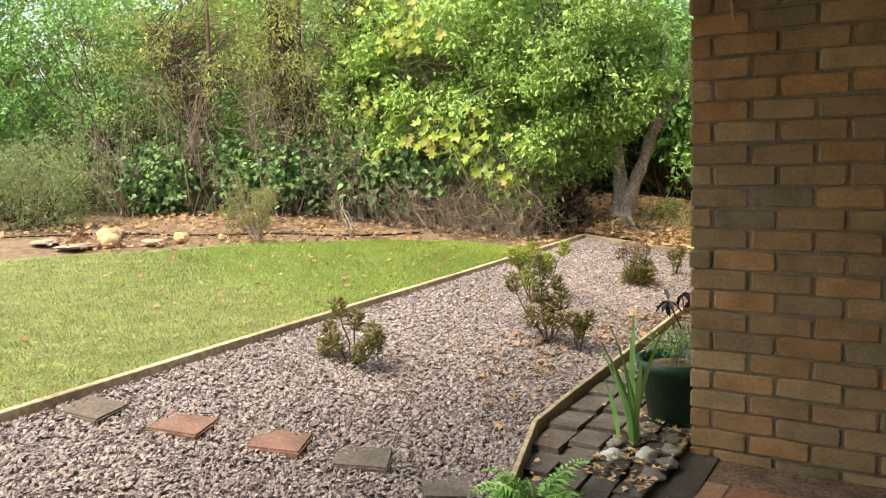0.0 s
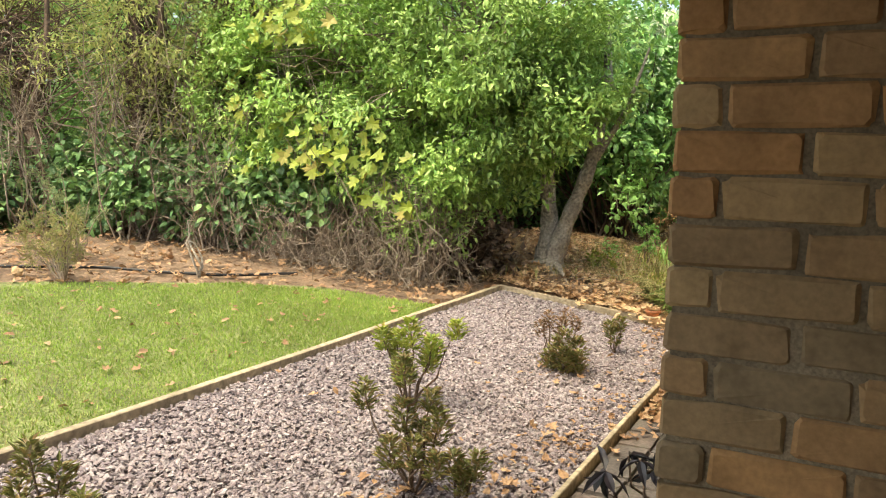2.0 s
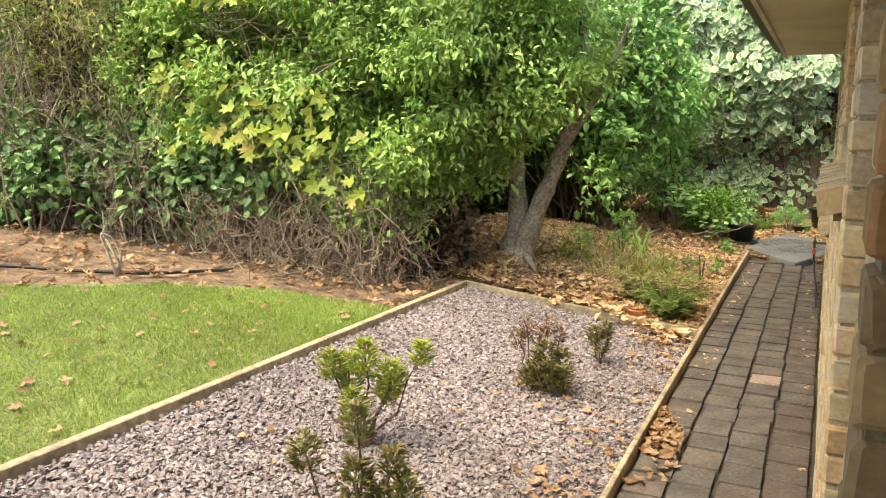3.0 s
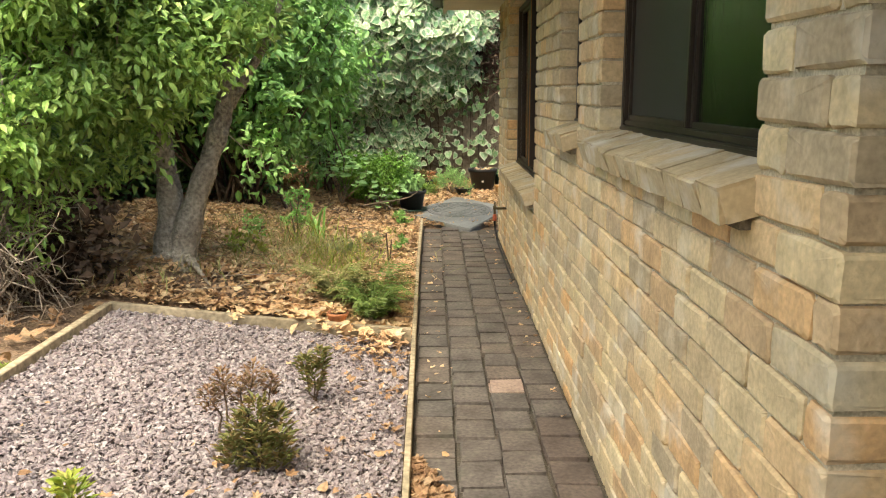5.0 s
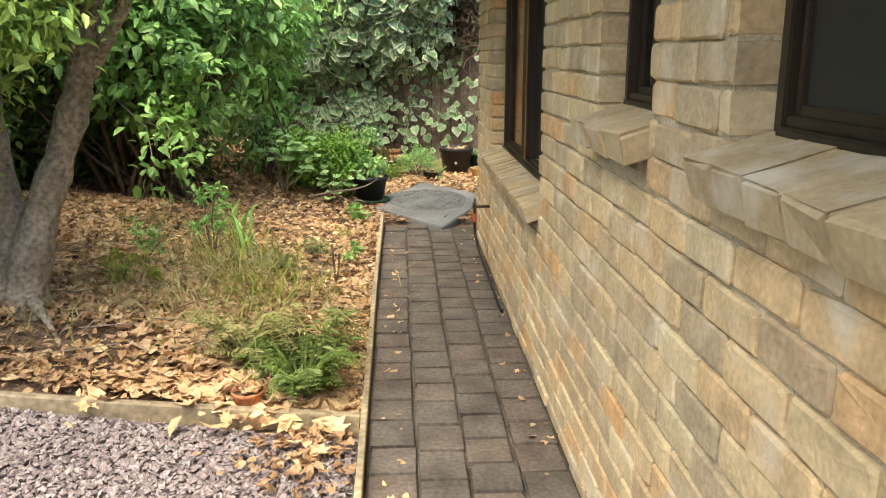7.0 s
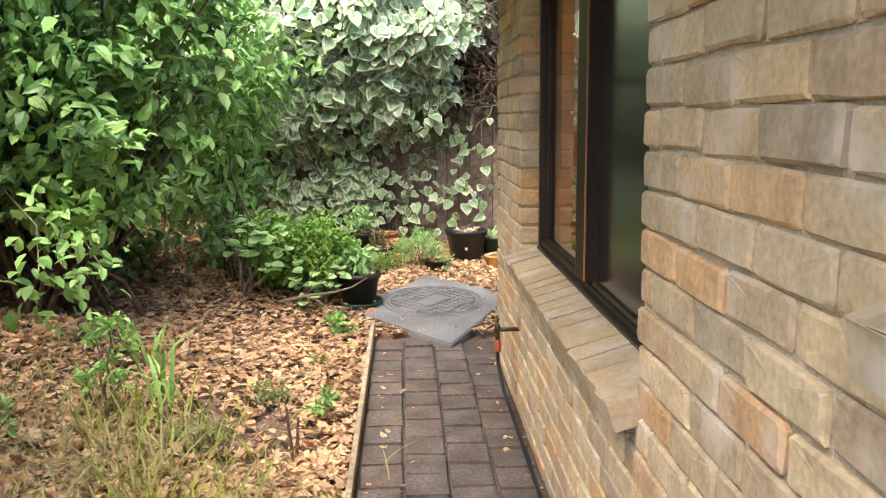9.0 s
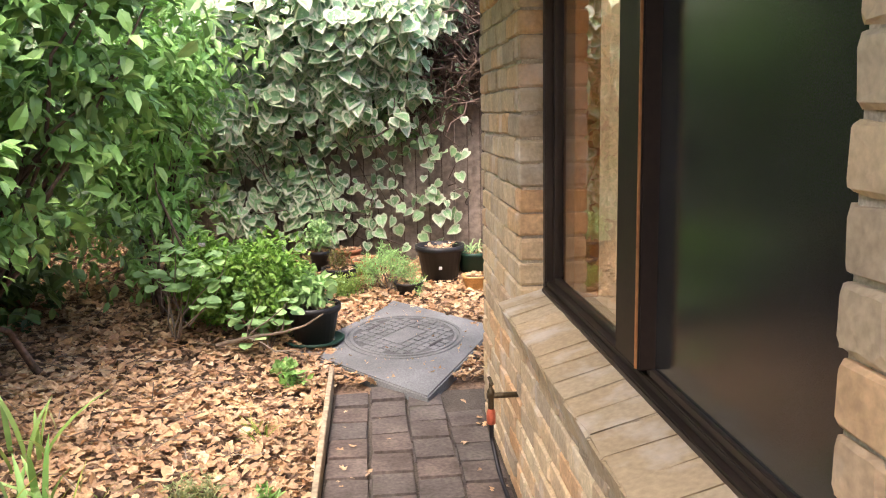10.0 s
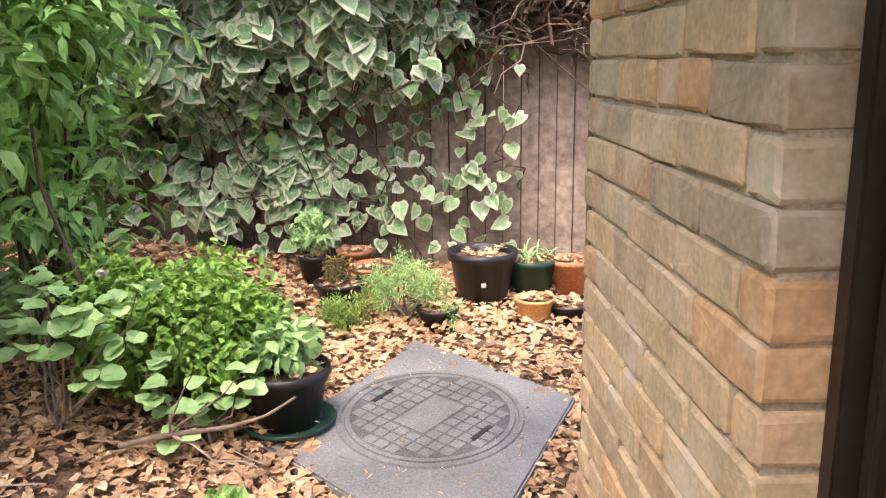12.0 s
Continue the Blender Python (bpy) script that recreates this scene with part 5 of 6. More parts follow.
ix, iz = ix[ok], iz[ok]
n = len(ix)
relief = np.array([noise.noise((a * 2.6, b * 2.6, 5.0)) + 0.6 * noise.noise((a * 6.0, b * 6.0, 1.0)) for a, b in zip(ix, iz)])
bulge = np.maximum(0.07, 0.12 + 0.70 * smooth(0.95, 2.1, iz) * smooth(0.35, -0.6, ix) + 0.30 * relief * smooth(0.7, 1.4, iz))
iy = 15.06 - bulge * (1 - 0.4 * rng.random(n) ** 2)
pos = np.stack([ix, iy, iz], -1)
ax = np.stack([rng.normal(0, 0.7, n), rng.normal(-0.35, 0.45, n), rng.normal(-0.9, 0.5, n)], -1)
nm = np.stack([rng.normal(0, 0.6, n), rng.normal(-0.8, 0.4, n), rng.normal(0.85, 0.4, n)], -1)
L = rng.uniform(0.065, 0.145, n) * np.where(iz < low[ok], 0.85, 1.0)
third = np.array_split(rng.permutation(n), 4)
VV, FF, at = [], [], 0
for sel in third:
    pat = IVY[0].copy()
    pat[12:24, :2] += (pat[12:24, :2] - np.array([0.4, 0])) * rng.uniform(-0.3, 0.16, (12, 1))
    v, f = spread((pat, IVY[1]), pos[sel], ax[sel], nm[sel], L[sel], L[sel] * rng.uniform(0.75, 0.95, len(sel)))
    VV.append(v)
    FF.append(f + at)
    at += len(v)
child("foliage", mesh_arrays("foliage", np.concatenate(VV), np.concatenate(FF), [IVY_CREAM, IVY_GREEN], np.tile(np.array([0] * 24 + [1] * 12), n)), ivy)
# flat dark leaf backing, added so gaps in the ivy look shaded
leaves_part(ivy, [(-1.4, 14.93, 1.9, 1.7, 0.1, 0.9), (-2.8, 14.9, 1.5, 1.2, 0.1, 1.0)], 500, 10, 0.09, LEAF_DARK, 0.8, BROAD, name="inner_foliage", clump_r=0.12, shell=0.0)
tips = pos[rng.choice(n, 420, replace=False)]
stems_part(ivy, np.stack([tips[:, 0] + rng.normal(0, 0.35, 420), np.full(420, 15.05), np.maximum(0.25, tips[:, 2] + rng.normal(-0.2, 0.5, 420))], -1), tips, 0.006, 0.002, DARK_BARK, "stemwork", sag=0.02, wob=0.08)
# dead vine tangle above the fence
n = 950
px, pz = rng.uniform(-0.7, 1.5, n), 1.38 + 1.3 * rng.random(n) ** 0.7
py = rng.uniform(14.7, 15.05, n)
d = unit(rng.normal(size=(n, 3)) * np.array([1, 0.35, 0.8]))
s = np.linspace(0, 1, 5)[None, :, None]
P = np.stack([px, py, pz], -1)[:, None] + d[:, None] * s * rng.uniform(0.2, 0.6, n)[:, None, None] + rng.normal(0, 0.03, (n, 5, 3))
v, f = tubes(P, np.broadcast_to(np.linspace(0.009, 0.003, 5), (n, 5)), 4)
dead = thing("dead_vine", 0.3, 15.0, 0.3, "dark tangle of dead vine stems above the fence", "vine")
child("stemwork", mesh_arrays("stemwork", v, f, DARK_BARK), dead)
# dark leaf mass added to paint the deep shade behind the stems
leaves_part(dead, [(0.4, 14.97, 1.95, 0.95, 0.12, 0.42)], 620, 12, 0.06, SHADE_LEAF, 0.5, name="dry_leaves", clump_r=0.12, shell=0.1)

# ---- slab with manhole lid ----


def on_slab(x, y):
    return 0.03 + 0.09 * (y - 12.4)


slab = thing("concrete_slab", -0.35, 13.1, 0.05, "tilted grey concrete slab around a round manhole lid", "slab")
bm = bmesh.new()
outline = [(-0.27, 12.36), (0.22, 13.31), (-0.40, 13.90), (-0.51, 13.68), (-0.98, 13.08)]
topv = [bm.verts.new((x, y, on_slab(x, y) + 0.004)) for x, y in outline]
botv = [bm.verts.new((x, y, on_slab(x, y) - 0.07)) for x, y in outline]
bm.faces.new(topv)
for i in range(5):
    bm.faces.new((topv[i], botv[i], botv[(i + 1) % 5], topv[(i + 1) % 5]))
bmesh.ops.recalc_face_normals(bm, faces=bm.faces)
bmesh.ops.bevel(bm, geom=[e for e in bm.edges if all(q in topv for q in e.verts)], offset=0.008, segments=2, affect="EDGES")
part("slab", bm, CONCRETE, slab)
SL = Matrix.Translation((-0.355, 13.21, on_slab(0, 13.21) + 0.004)) @ pose(0, 0, 0, math.degrees(math.atan(0.09)), 0, 0)
lid = part("lid", lathe([(0.0, 0.004), (0.315, 0.004), (0.322, 0.0), (0.322, -0.01)][::-1], 0, 0, 0, 48), LID, slab, "round cast lid with a worn grid")
lid.matrix_basis = SL
rim = part("rim", lathe([(0.333, 0.001), (0.336, 0.007), (0.352, 0.007), (0.356, 0.001)], 0, 0, 0, 48), PAD, slab)
rim.matrix_basis = SL
pad_me = bpy.data.meshes.new("pad")
bm = boxed(-0.0252, 0.0252, -0.0252, 0.0252, 0.002, 0.0085, bevel=0.003)
bm.to_mesh(pad_me)
bm.free()
pad_me.materials.append(PAD)
for i in range(-6, 7):
    for k in range(-6, 7):
        if math.hypot(i * 0.0535, k * 0.0535) < 0.285 and not (abs(i) < 3 and abs(k) < 2):
            pad = new("pad", pad_me)
            pad.parent = lid
            pad.matrix_basis = pose(0, 0, 0, 0, 0, 48) @ pose(i * 0.0535, k * 0.0535, rng.normal(0, 0.0006), 0, 0, rng.normal(0, 0.8))
plate = part("plate", boxed(-0.128, 0.128, -0.076, 0.076, 0.002, 0.008, bevel=0.003), PAD, lid)
plate.matrix_parent_inverse = Matrix()
plate.matrix_basis = pose(0, 0, 0, 0, 0, 48)
band = part("band", lathe([(0.300, 0.002), (0.302, 0.008), (0.320, 0.008), (0.322, 0.002)], 0, 0, 0, 48), PAD, lid)
band.matrix_parent_inverse = Matrix()
band.matrix_basis = Matrix()
for a in (140, -40):
    slot = part("key_slot", boxed(-0.06, 0.06, -0.014, 0.014, 0.004, 0.010, bevel=0.003), BLACK_PLASTIC, lid)
    slot.matrix_parent_inverse = Matrix()
    slot.matrix_basis = pose(0.235 * math.cos(radians(a)), 0.235 * math.sin(radians(a)), 0, 0, 0, a + 90)

# ---- plants in the gravel ----


def brush_bush(name, x, y, heads, mat, label, leaf=0.038, ratio=0.40, per=125):
    """A small open shrub: bare stems, each ending in a dense brush of upturned leaves (dx, dy, height, radius)."""
    z = gzf(x, y)
    root = thing(name, x, y, z - 0.01, label, "shrub")
    tips = np.array([(x + a, y + b, z + c) for a, b, c, r in heads])
    stems_part(root, (x, y, z - 0.02), tips, 0.007, 0.003, DARK_BARK, sag=-0.02, wob=0.012)
    for (a, b, c, r), tip in zip(heads, tips):
        n = int(per * r / 0.05)
        s = rng.random(n)
        th = rng.uniform(0, 2 * np.pi, n)
        out = np.stack([np.cos(th), np.sin(th), np.zeros(n)], -1)
        wide = r * np.sin(np.pi * (0.12 + 0.8 * s))[:, None] * rng.uniform(0.15, 0.9, (n, 1))
        lean = np.array([a * 0.5, b * 0.5, 1.0])
        pos = tip + (s[:, None] - 0.55) * 2.2 * r * lean / np.linalg.norm(lean) + out * wide
        axis = out * rng.uniform(0.6, 1.5, (n, 1)) + np.array([0, 0, 0.7]) + rng.normal(0, 0.2, (n, 3))
        v, f = spread(DIAMOND, pos, axis, np.array([0, 0, 1.0]) - out * 0.6 + rng.normal(0, 0.2, (n, 3)), leaf * rng.uniform(0.6, 1.2, n), leaf * ratio)
        tagged(child("leaf_head", mesh_arrays("leaf_head", v, f, mat), root), kind="stuff")
    return root


def sprig_bush(name, x, y, heads, mat, label, stem_h=0.0, leaf=0.03, per=46, category="shrub", ratio=0.3, pattern=DIAMOND):
    """A small open bush: leafy heads (dx, dy, z, r) on thin stems."""
    z = gzf(x, y)
    root = thing(name, x, y, z - 0.01, label, category)
    tips = np.array([(x + a, y + b, z + c) for a, b, c, r in heads])
    stems_part(root, (x, y, z - 0.02), tips, 0.006, 0.003, TWIG, sag=0.02, wob=0.015)
    for a, b, c, r in heads:
        leaves_part(root, [(x + a, y + b, z + c, r, r, r * 1.25)], max(5, int(per * 0.55 * r / 0.06)), 9, leaf, mat, ratio, pattern, name="leaf_head", clump_r=0.025, shell=0.2, hang=-0.35, lump=0.1)
    return root


brush_bush("gravel_shrub", -1.82, 4.12, [(-0.06, 0, 0.30, 0.05), (-0.15, 0.02, 0.16, 0.055), (0.02, 0.04, 0.23, 0.05), (0.17, 0, 0.17, 0.06), (0.11, -0.03, 0.08, 0.055), (-0.07, -0.04, 0.11, 0.05), (-0.17, -0.02, 0.08, 0.045), (0.14, 0.06, 0.12, 0.05)], LEAF_BRONZE, "small open bronze green shrub growing in gravel")
brush_bush("gravel_shrub", -1.17, 5.22, [(-0.225, 0, 0.36, 0.055), (-0.055, 0.02, 0.47, 0.055), (-0.045, 0, 0.30, 0.06), (0.095, 0.02, 0.27, 0.06), (-0.08, -0.03, 0.15, 0.06), (0.05, 0.05, 0.36, 0.04), (0.03, -0.05, 0.18, 0.06), (0.12, -0.04, 0.14, 0.05), (0.0, 0.06, 0.22, 0.05)], LEAF_BRONZE, "upright dark green shrub with bare stems growing in gravel")
brush_bush("gravel_shrub", -0.95, 5.2, [(0.0, 0.0, 0.13, 0.055), (0.05, 0.02, 0.19, 0.05), (-0.04, 0.02, 0.18, 0.045)], LEAF_BRONZE, "low dark tuft of shrub in gravel")
brush_bush("lime_shrub", -1.62, 5.95, [(0, 0, 0.36, 0.07), (-0.09, 0.02, 0.29, 0.065), (0.1, 0.02, 0.29, 0.065), (0.2, 0.1, 0.38, 0.045), (-0.01, -0.06, 0.19, 0.06), (0.06, 0.08, 0.22, 0.06), (-0.13, -0.05, 0.33, 0.05)], LEAF_LIME, "lime green shrub growing in gravel", leaf=0.042, ratio=0.4)
brush_bush("gravel_shrub", -1.24, 7.1, [(0.0, 0, 0.17, 0.08), (0.06, 0.02, 0.13, 0.075), (-0.06, 0.0, 0.12, 0.07), (0.02, -0.06, 0.09, 0.07), (0.09, -0.05, 0.08, 0.06), (-0.08, -0.05, 0.07, 0.06)], LEAF_BRONZE, "rounded bronze green shrub growing in gravel")
brush_bush("gravel_shrub", -1.32, 7.15, [(-0.05, 0, 0.28, 0.05), (0.06, 0, 0.31, 0.05), (0.0, 0.05, 0.24, 0.05), (-0.1, 0.0, 0.22, 0.045), (0.12, 0.02, 0.27, 0.04)], DRY_HEAD, "thin reddish brown seedheads behind a small shrub", leaf=0.026, per=130)
brush_bush("gravel_shrub", -1.13, 7.72, [(0, 0, 0.12, 0.055), (0.03, 0, 0.2, 0.045), (-0.04, 0.02, 0.17, 0.045)], LEAF_BRONZE, "small dark tuft of shrub in gravel")
sprig_bush("wispy_shrub", -4.75, 6.35, [(rng.uniform(-0.35, 0.35), rng.uniform(-0.2, 0.2), rng.uniform(0.15, 0.5), 0.07) for i in range(26)], DRY_GRASS, "wispy pale green shrub on bare soil", leaf=0.05, per=12, ratio=0.15)
sprig_bush("twiggy_shrub", -5.5, 7.0, [(rng.uniform(-0.4, 0.4), rng.uniform(-0.2, 0.2), rng.uniform(0.2, 0.7), 0.05) for i in range(16)], LEAF_GREY, "bare twiggy shrub on brown soil", leaf=0.04, per=8, ratio=0.2)


def blades(name, x, y, n, h, w, mat, label, category="plant", lean=0.35, base=0.05, z=None, droop=0.15):
    """A clump of long arching leaves."""
    z = gzf(x, y) if z is None else z
    root = thing(name, x, y, z, label, category)
    a = rng.uniform(0, 2 * np.pi, n)
    ln = rng.uniform(0.05, lean, n)
    H = h * rng.uniform(0.55, 1.05, n)
    s = np.linspace(0, 1, 6)
    bx, by = x + rng.normal(0, base, n), y + rng.normal(0, base, n)
    P = np.stack([bx[:, None] + np.cos(a)[:, None] * ln[:, None] * s ** 1.6, by[:, None] + np.sin(a)[:, None] * ln[:, None] * s ** 1.6, z + H[:, None] * (s - droop * s ** 3)], -1)
    side = np.stack([-np.sin(a), np.cos(a), np.zeros(n)], -1)[:, None] * (w * np.array([0.6, 0.9, 1, 0.9, 0.6, 0.05]) / 2)[None, :, None]
    mid = P + np.array([0, 0, -1])[None, None] * 0.0
    V = np.stack([P - side, mid - np.array([0, 0, w * 0.15]), P + side], 2).reshape(-1, 3)
    i, j, q = np.meshgrid(np.arange(n), np.arange(5), np.arange(2), indexing="ij")
    b = (i * 6 + j) * 3 + q
    bl = child("leaf_blade", mesh_arrays("leaf_blade", V, np.stack([b, b + 1, b + 4, b + 3], -1).reshape(-1, 4), mat, smooth=True), root)
    if n > 15:
        tagged(bl, kind="stuff")
    return root


def frond_plant(name, x, y, n, length, mat, label, z=None, rise=0.5):
    """A fern: arching fronds with paired leaflets."""
    z = gzf(x, y) if z is None else z
    root = thing(name, x, y, z, label, "fern")
    pos, ax, nm, L = [], [], [], []
    tips, mids = [], []
    for i in range(n):
        a, ln = rng.uniform(0, 2 * np.pi), length * rng.uniform(0.6, 1.1)
        d = np.array([math.cos(a), math.sin(a), 0])
        sd = np.array([-d[1], d[0], 0])
        up = rise * rng.uniform(0.5, 1.2)
        for s in np.linspace(0.15, 1, 14):
            p = np.array([x, y, z]) + d * ln * s + np.array([0, 0, ln * up * (s * 1.6 - 1.1 * s * s)])
            for sg in (-1, 1):
                pos.append(p)
                ax.append(sd * sg + d * 0.45 + rng.normal(0, 0.1, 3))
                nm.append(np.array([0, 0, 1.0]) + rng.normal(0, 0.25, 3))
                L.append(0.28 * ln * (1.05 - s) + 0.012)
        tips.append(np.array([x, y, z]) + d * ln + np.array([0, 0, ln * up * 0.5]))
    v, f = spread(DIAMOND, np.array(pos), np.array(ax), np.array(nm), np.array(L), np.array(L) * 0.35)
    child("frond", mesh_arrays("frond", v, f, mat), root)
    stems_part(root, (x, y, z), np.array(tips), 0.0022, 0.001, mat, sag=length * rise * 0.3, wob=0.0)
    return root


ra = np.linspace(0, 2 * np.pi, 9)[:-1]
ROUND = (np.concatenate([np.stack([0.5 - 0.5 * np.cos(ra), 0.5 * np.sin(ra), 0.10 * np.sin(ra * 2) + 0.06 * np.cos(ra)], -1), [(0.4, 0, -0.05)]]), np.array([(i, (i + 1) % 8, 8) for i in range(8)]))

# leaf bed plants
frond_plant("fern", -0.98, 9.0, 44, 0.29, FERN_LEAF, "mid green fern clump beside the path edging", rise=1.5)
frond_plant("fern", -1.22, 9.2, 34, 0.30, DRY_TURF, "yellowing fern clump in the leaf bed", rise=1.5)
frond_plant("fern", -1.0, 9.4, 26, 0.30, LEAF_BRONZE, "bronze green fern clump in the leaf bed", rise=0.9)
sprig_bush("leafy_plant", -1.93, 9.9, [(0, 0, 0.12, 0.06), (0.08, 0.04, 0.09, 0.05), (-0.08, 0, 0.1, 0.05)], LEAF_LIME, "yellow green seedling in leaf litter", leaf=0.045, ratio=0.6, per=12)
sprig_bush("leafy_plant", -2.0, 10.3, [(0, 0, 0.15, 0.06), (0.1, 0.04, 0.12, 0.05)], LEAF_FRESH, "green seedling in leaf litter", leaf=0.045, ratio=0.5, per=12)
blades("iris_clump", -1.55, 10.95, 9, 0.36, 0.022, LEAF_FRESH, "clump of upright pale green iris leaves")
blades("iris_clump", -1.75, 11.35, 8, 0.30, 0.02, LEAF_LIGHT, "clump of upright green iris leaves")
blades("grass_clump", -1.5, 10.3, 60, 0.22, 0.006, DRY_GRASS, "clump of dry yellow grass in leaf litter", base=0.12, category="grass")
blades("grass_clump", -1.35, 9.95, 60, 0.16, 0.006, LEAF_LIME, "pale yellow green grass clump in leaf litter", base=0.16, category="grass")
blades("grass_clump", -1.6, 10.6, 60, 0.28, 0.007, LEAF_LIME, "bright yellow green grass clump in leaf litter", base=0.14, category="grass")
blades("grass_clump", -1.95, 9.95, 40, 0.2, 0.007, DRY_GRASS, "straw coloured grass tuft near the tree", base=0.12, category="grass")
blades("grass_clump", -1.7, 9.7, 50, 0.2, 0.006, DRY_GRASS, "tuft of pale grass in leaf litter", base=0.14, category="grass")
blades("grass_clump", -1.55, 10.2, 420, 0.13, 0.006, LEAF_LIME, "sparse short yellow green grass through dead leaves", base=0.3, category="grass", lean=0.15)
blades("grass_clump", -1.85, 10.4, 300, 0.12, 0.006, DRY_GRASS, "sparse short straw grass through dead leaves", base=0.3, category="grass", lean=0.15)
blades("grass_clump", -2.2, 9.45, 260, 0.10, 0.006, DRY_TURF, "thin khaki grass among dead leaves by the tree", base=0.34, category="grass", lean=0.15)
blades("grass_clump", -1.35, 9.85, 220, 0.11, 0.006, DRY_TURF, "thin khaki grass among dead leaves beside the path", base=0.28, category="grass", lean=0.15)
blades("grass_clump", -2.3, 10.9, 240, 0.11, 0.006, DRY_TURF, "short faded grass behind the forked tree", base=0.34, category="grass", lean=0.15)
blades("grass_clump", -1.05, 11.9, 18, 0.1, 0.006, GRASS, "small green grass tuft in leaf litter", base=0.04, lean=0.1, category="grass")
sprig_bush("tall_weed", -1.72, 10.75, [(0.02, 0, 0.42, 0.035), (-0.05, 0.03, 0.34, 0.035), (0.08, 0.05, 0.3, 0.035), (0.0, 0, 0.24, 0.04), (0.06, -0.04, 0.18, 0.04), (-0.08, 0, 0.16, 0.04)], LEAF_FRESH, "lanky pale green weed in leaf litter", leaf=0.042, per=5, ratio=0.5, category="plant")
sprig_bush("silver_tuft", -1.35, 10.6, [(0, 0, 0.05, 0.06), (0.08, 0.05, 0.05, 0.05), (-0.08, 0.02, 0.05, 0.05)], LEAF_GREY, "grey green cushion plant in dark soil", category="plant")
sprig_bush("silver_tuft", -1.2, 11.2, [(0, 0, 0.04, 0.05), (0.08, 0.05, 0.04, 0.05)], LEAF_GREY, "grey green cushion plant by a stake", category="plant")
sprig_bush("seedling", -0.93, 11.1, [(0, 0, 0.07, 0.04), (0.04, 0.02, 0.1, 0.03)], LEAF_FRESH, "bright seedling beside the timber edging", leaf=0.05, ratio=0.4, category="plant", per=12)
for x, y in ((-0.98, 10.62), (-0.975, 10.66)):
    z = gzf(x, y)
    bm = lathe([(0.008, -0.05), (0.007, 0.1), (0.005, 0.24 if y < 10.64 else 0.18), (0.0005, 0.25 if y < 10.64 else 0.19)], 0, 0, 0, 7)
    ob = part("garden_stake", bm, DARK_BARK, None)
    ob.matrix_basis = pose(x, y, z, 3, -4 if y < 10.64 else 5, 0)
    tagged(ob, "short dark wooden stake stuck in the leaf bed", "stake", "stakes in the bed")
# bare patch twigs on the bed
n = 160
cx, cy = rng.uniform(-2.6, -0.85, n), rng.uniform(9.0, 13.5, n)
d = rng.uniform(0, 6.3, n)
s = np.linspace(-1, 1, 4)
ln = rng.uniform(0.05, 0.16, n)
P = np.stack([cx[:, None] + np.cos(d)[:, None] * s * ln[:, None], cy[:, None] + np.sin(d)[:, None] * s * ln[:, None], gz(cx, cy)[:, None] + 0.035 + rng.normal(0, 0.012, (n, 4))], -1)
v, f = tubes(P, np.full((n, 4), 0.0025), 4)
tagged(new("fallen_twigs", mesh_arrays("fallen_twigs", v, f, TWIG)), "thin fallen twigs over the leaf bed", "twigs", kind="stuff")

# hebe bush and its neighbours
hebe = shrub("hebe_bush", -1.32, 13.35, [(-1.32, 13.35, 0.46, 0.40, 0.36, 0.24), (-1.12, 13.3, 0.40, 0.22, 0.24, 0.2), (-1.45, 13.3, 0.52, 0.22, 0.2, 0.2)], 900, 13, 0.037, HEBE_LEAF, "dense rounded bright green bush with small leaves", 0.62, BROAD, n_stem=22, r0=0.008, clump_r=0.045, shell=0.5, lump=0.35, group=6, group_r=0.055)
def round_leaf_plant(x, y, heads, label):
    """A sprawling plant: thin stems ending in flat rosettes of round soft leaves (x, y, z, leaves)."""
    z = gzf(x, y)
    root = thing("geranium", x, y, z - 0.01, label, "plant")
    tips = np.array([h[:3] for h in heads])
    stems_part(root, (x, y, z - 0.02), tips, 0.006, 0.003, TWIG, sag=0.03, wob=0.03)
    for hx, hy, hz, k in heads:
        a = rng.uniform(0, 2 * np.pi, k)
        d = np.stack([np.cos(a), np.sin(a), rng.uniform(-0.25, 0.35, k)], -1)
        pos = np.array([hx, hy, hz]) + d * rng.uniform(0.0, 0.05, (k, 1)) + np.stack([np.zeros(k), np.zeros(k), rng.uniform(-0.05, 0.03, k)], -1)
        L = rng.uniform(0.055, 0.085, k)
        up = np.stack([rng.normal(0, 0.3, k), rng.normal(-0.25, 0.25, k), np.ones(k)], -1)
        for i in range(k):
            v, f = spread(ROUND, pos[i:i + 1], d[i:i + 1], up[i:i + 1], L[i:i + 1], L[i:i + 1])
            child("leaf", mesh_arrays("leaf", v, f, LEAF_ROUND), root)
    return root


round_leaf_plant(-1.62, 12.98, [(-1.57, 12.92, 0.70, 9), (-1.62, 12.9, 0.54, 9), (-1.45, 12.9, 0.65, 9), (-1.42, 12.88, 0.45, 8), (-1.30, 12.95, 0.70, 7), (-1.52, 12.95, 0.60, 7), (-1.72, 13.0, 0.58, 9), (-1.80, 13.2, 0.66, 9), (-1.70, 13.1, 0.72, 7), (-1.34, 12.9, 0.56, 6)],
                 "trailing plant with flat rosettes of round pale green leaves")
round_leaf_plant(-1.12, 13.0, [(-0.98, 12.98, 0.38, 8), (-1.23, 12.96, 0.33, 8), (-1.18, 12.9, 0.24, 6), (-1.08, 12.95, 0.30, 7), (-1.30, 12.95, 0.42, 6)],
                 "low plant with round soft green leaves beside a pot")
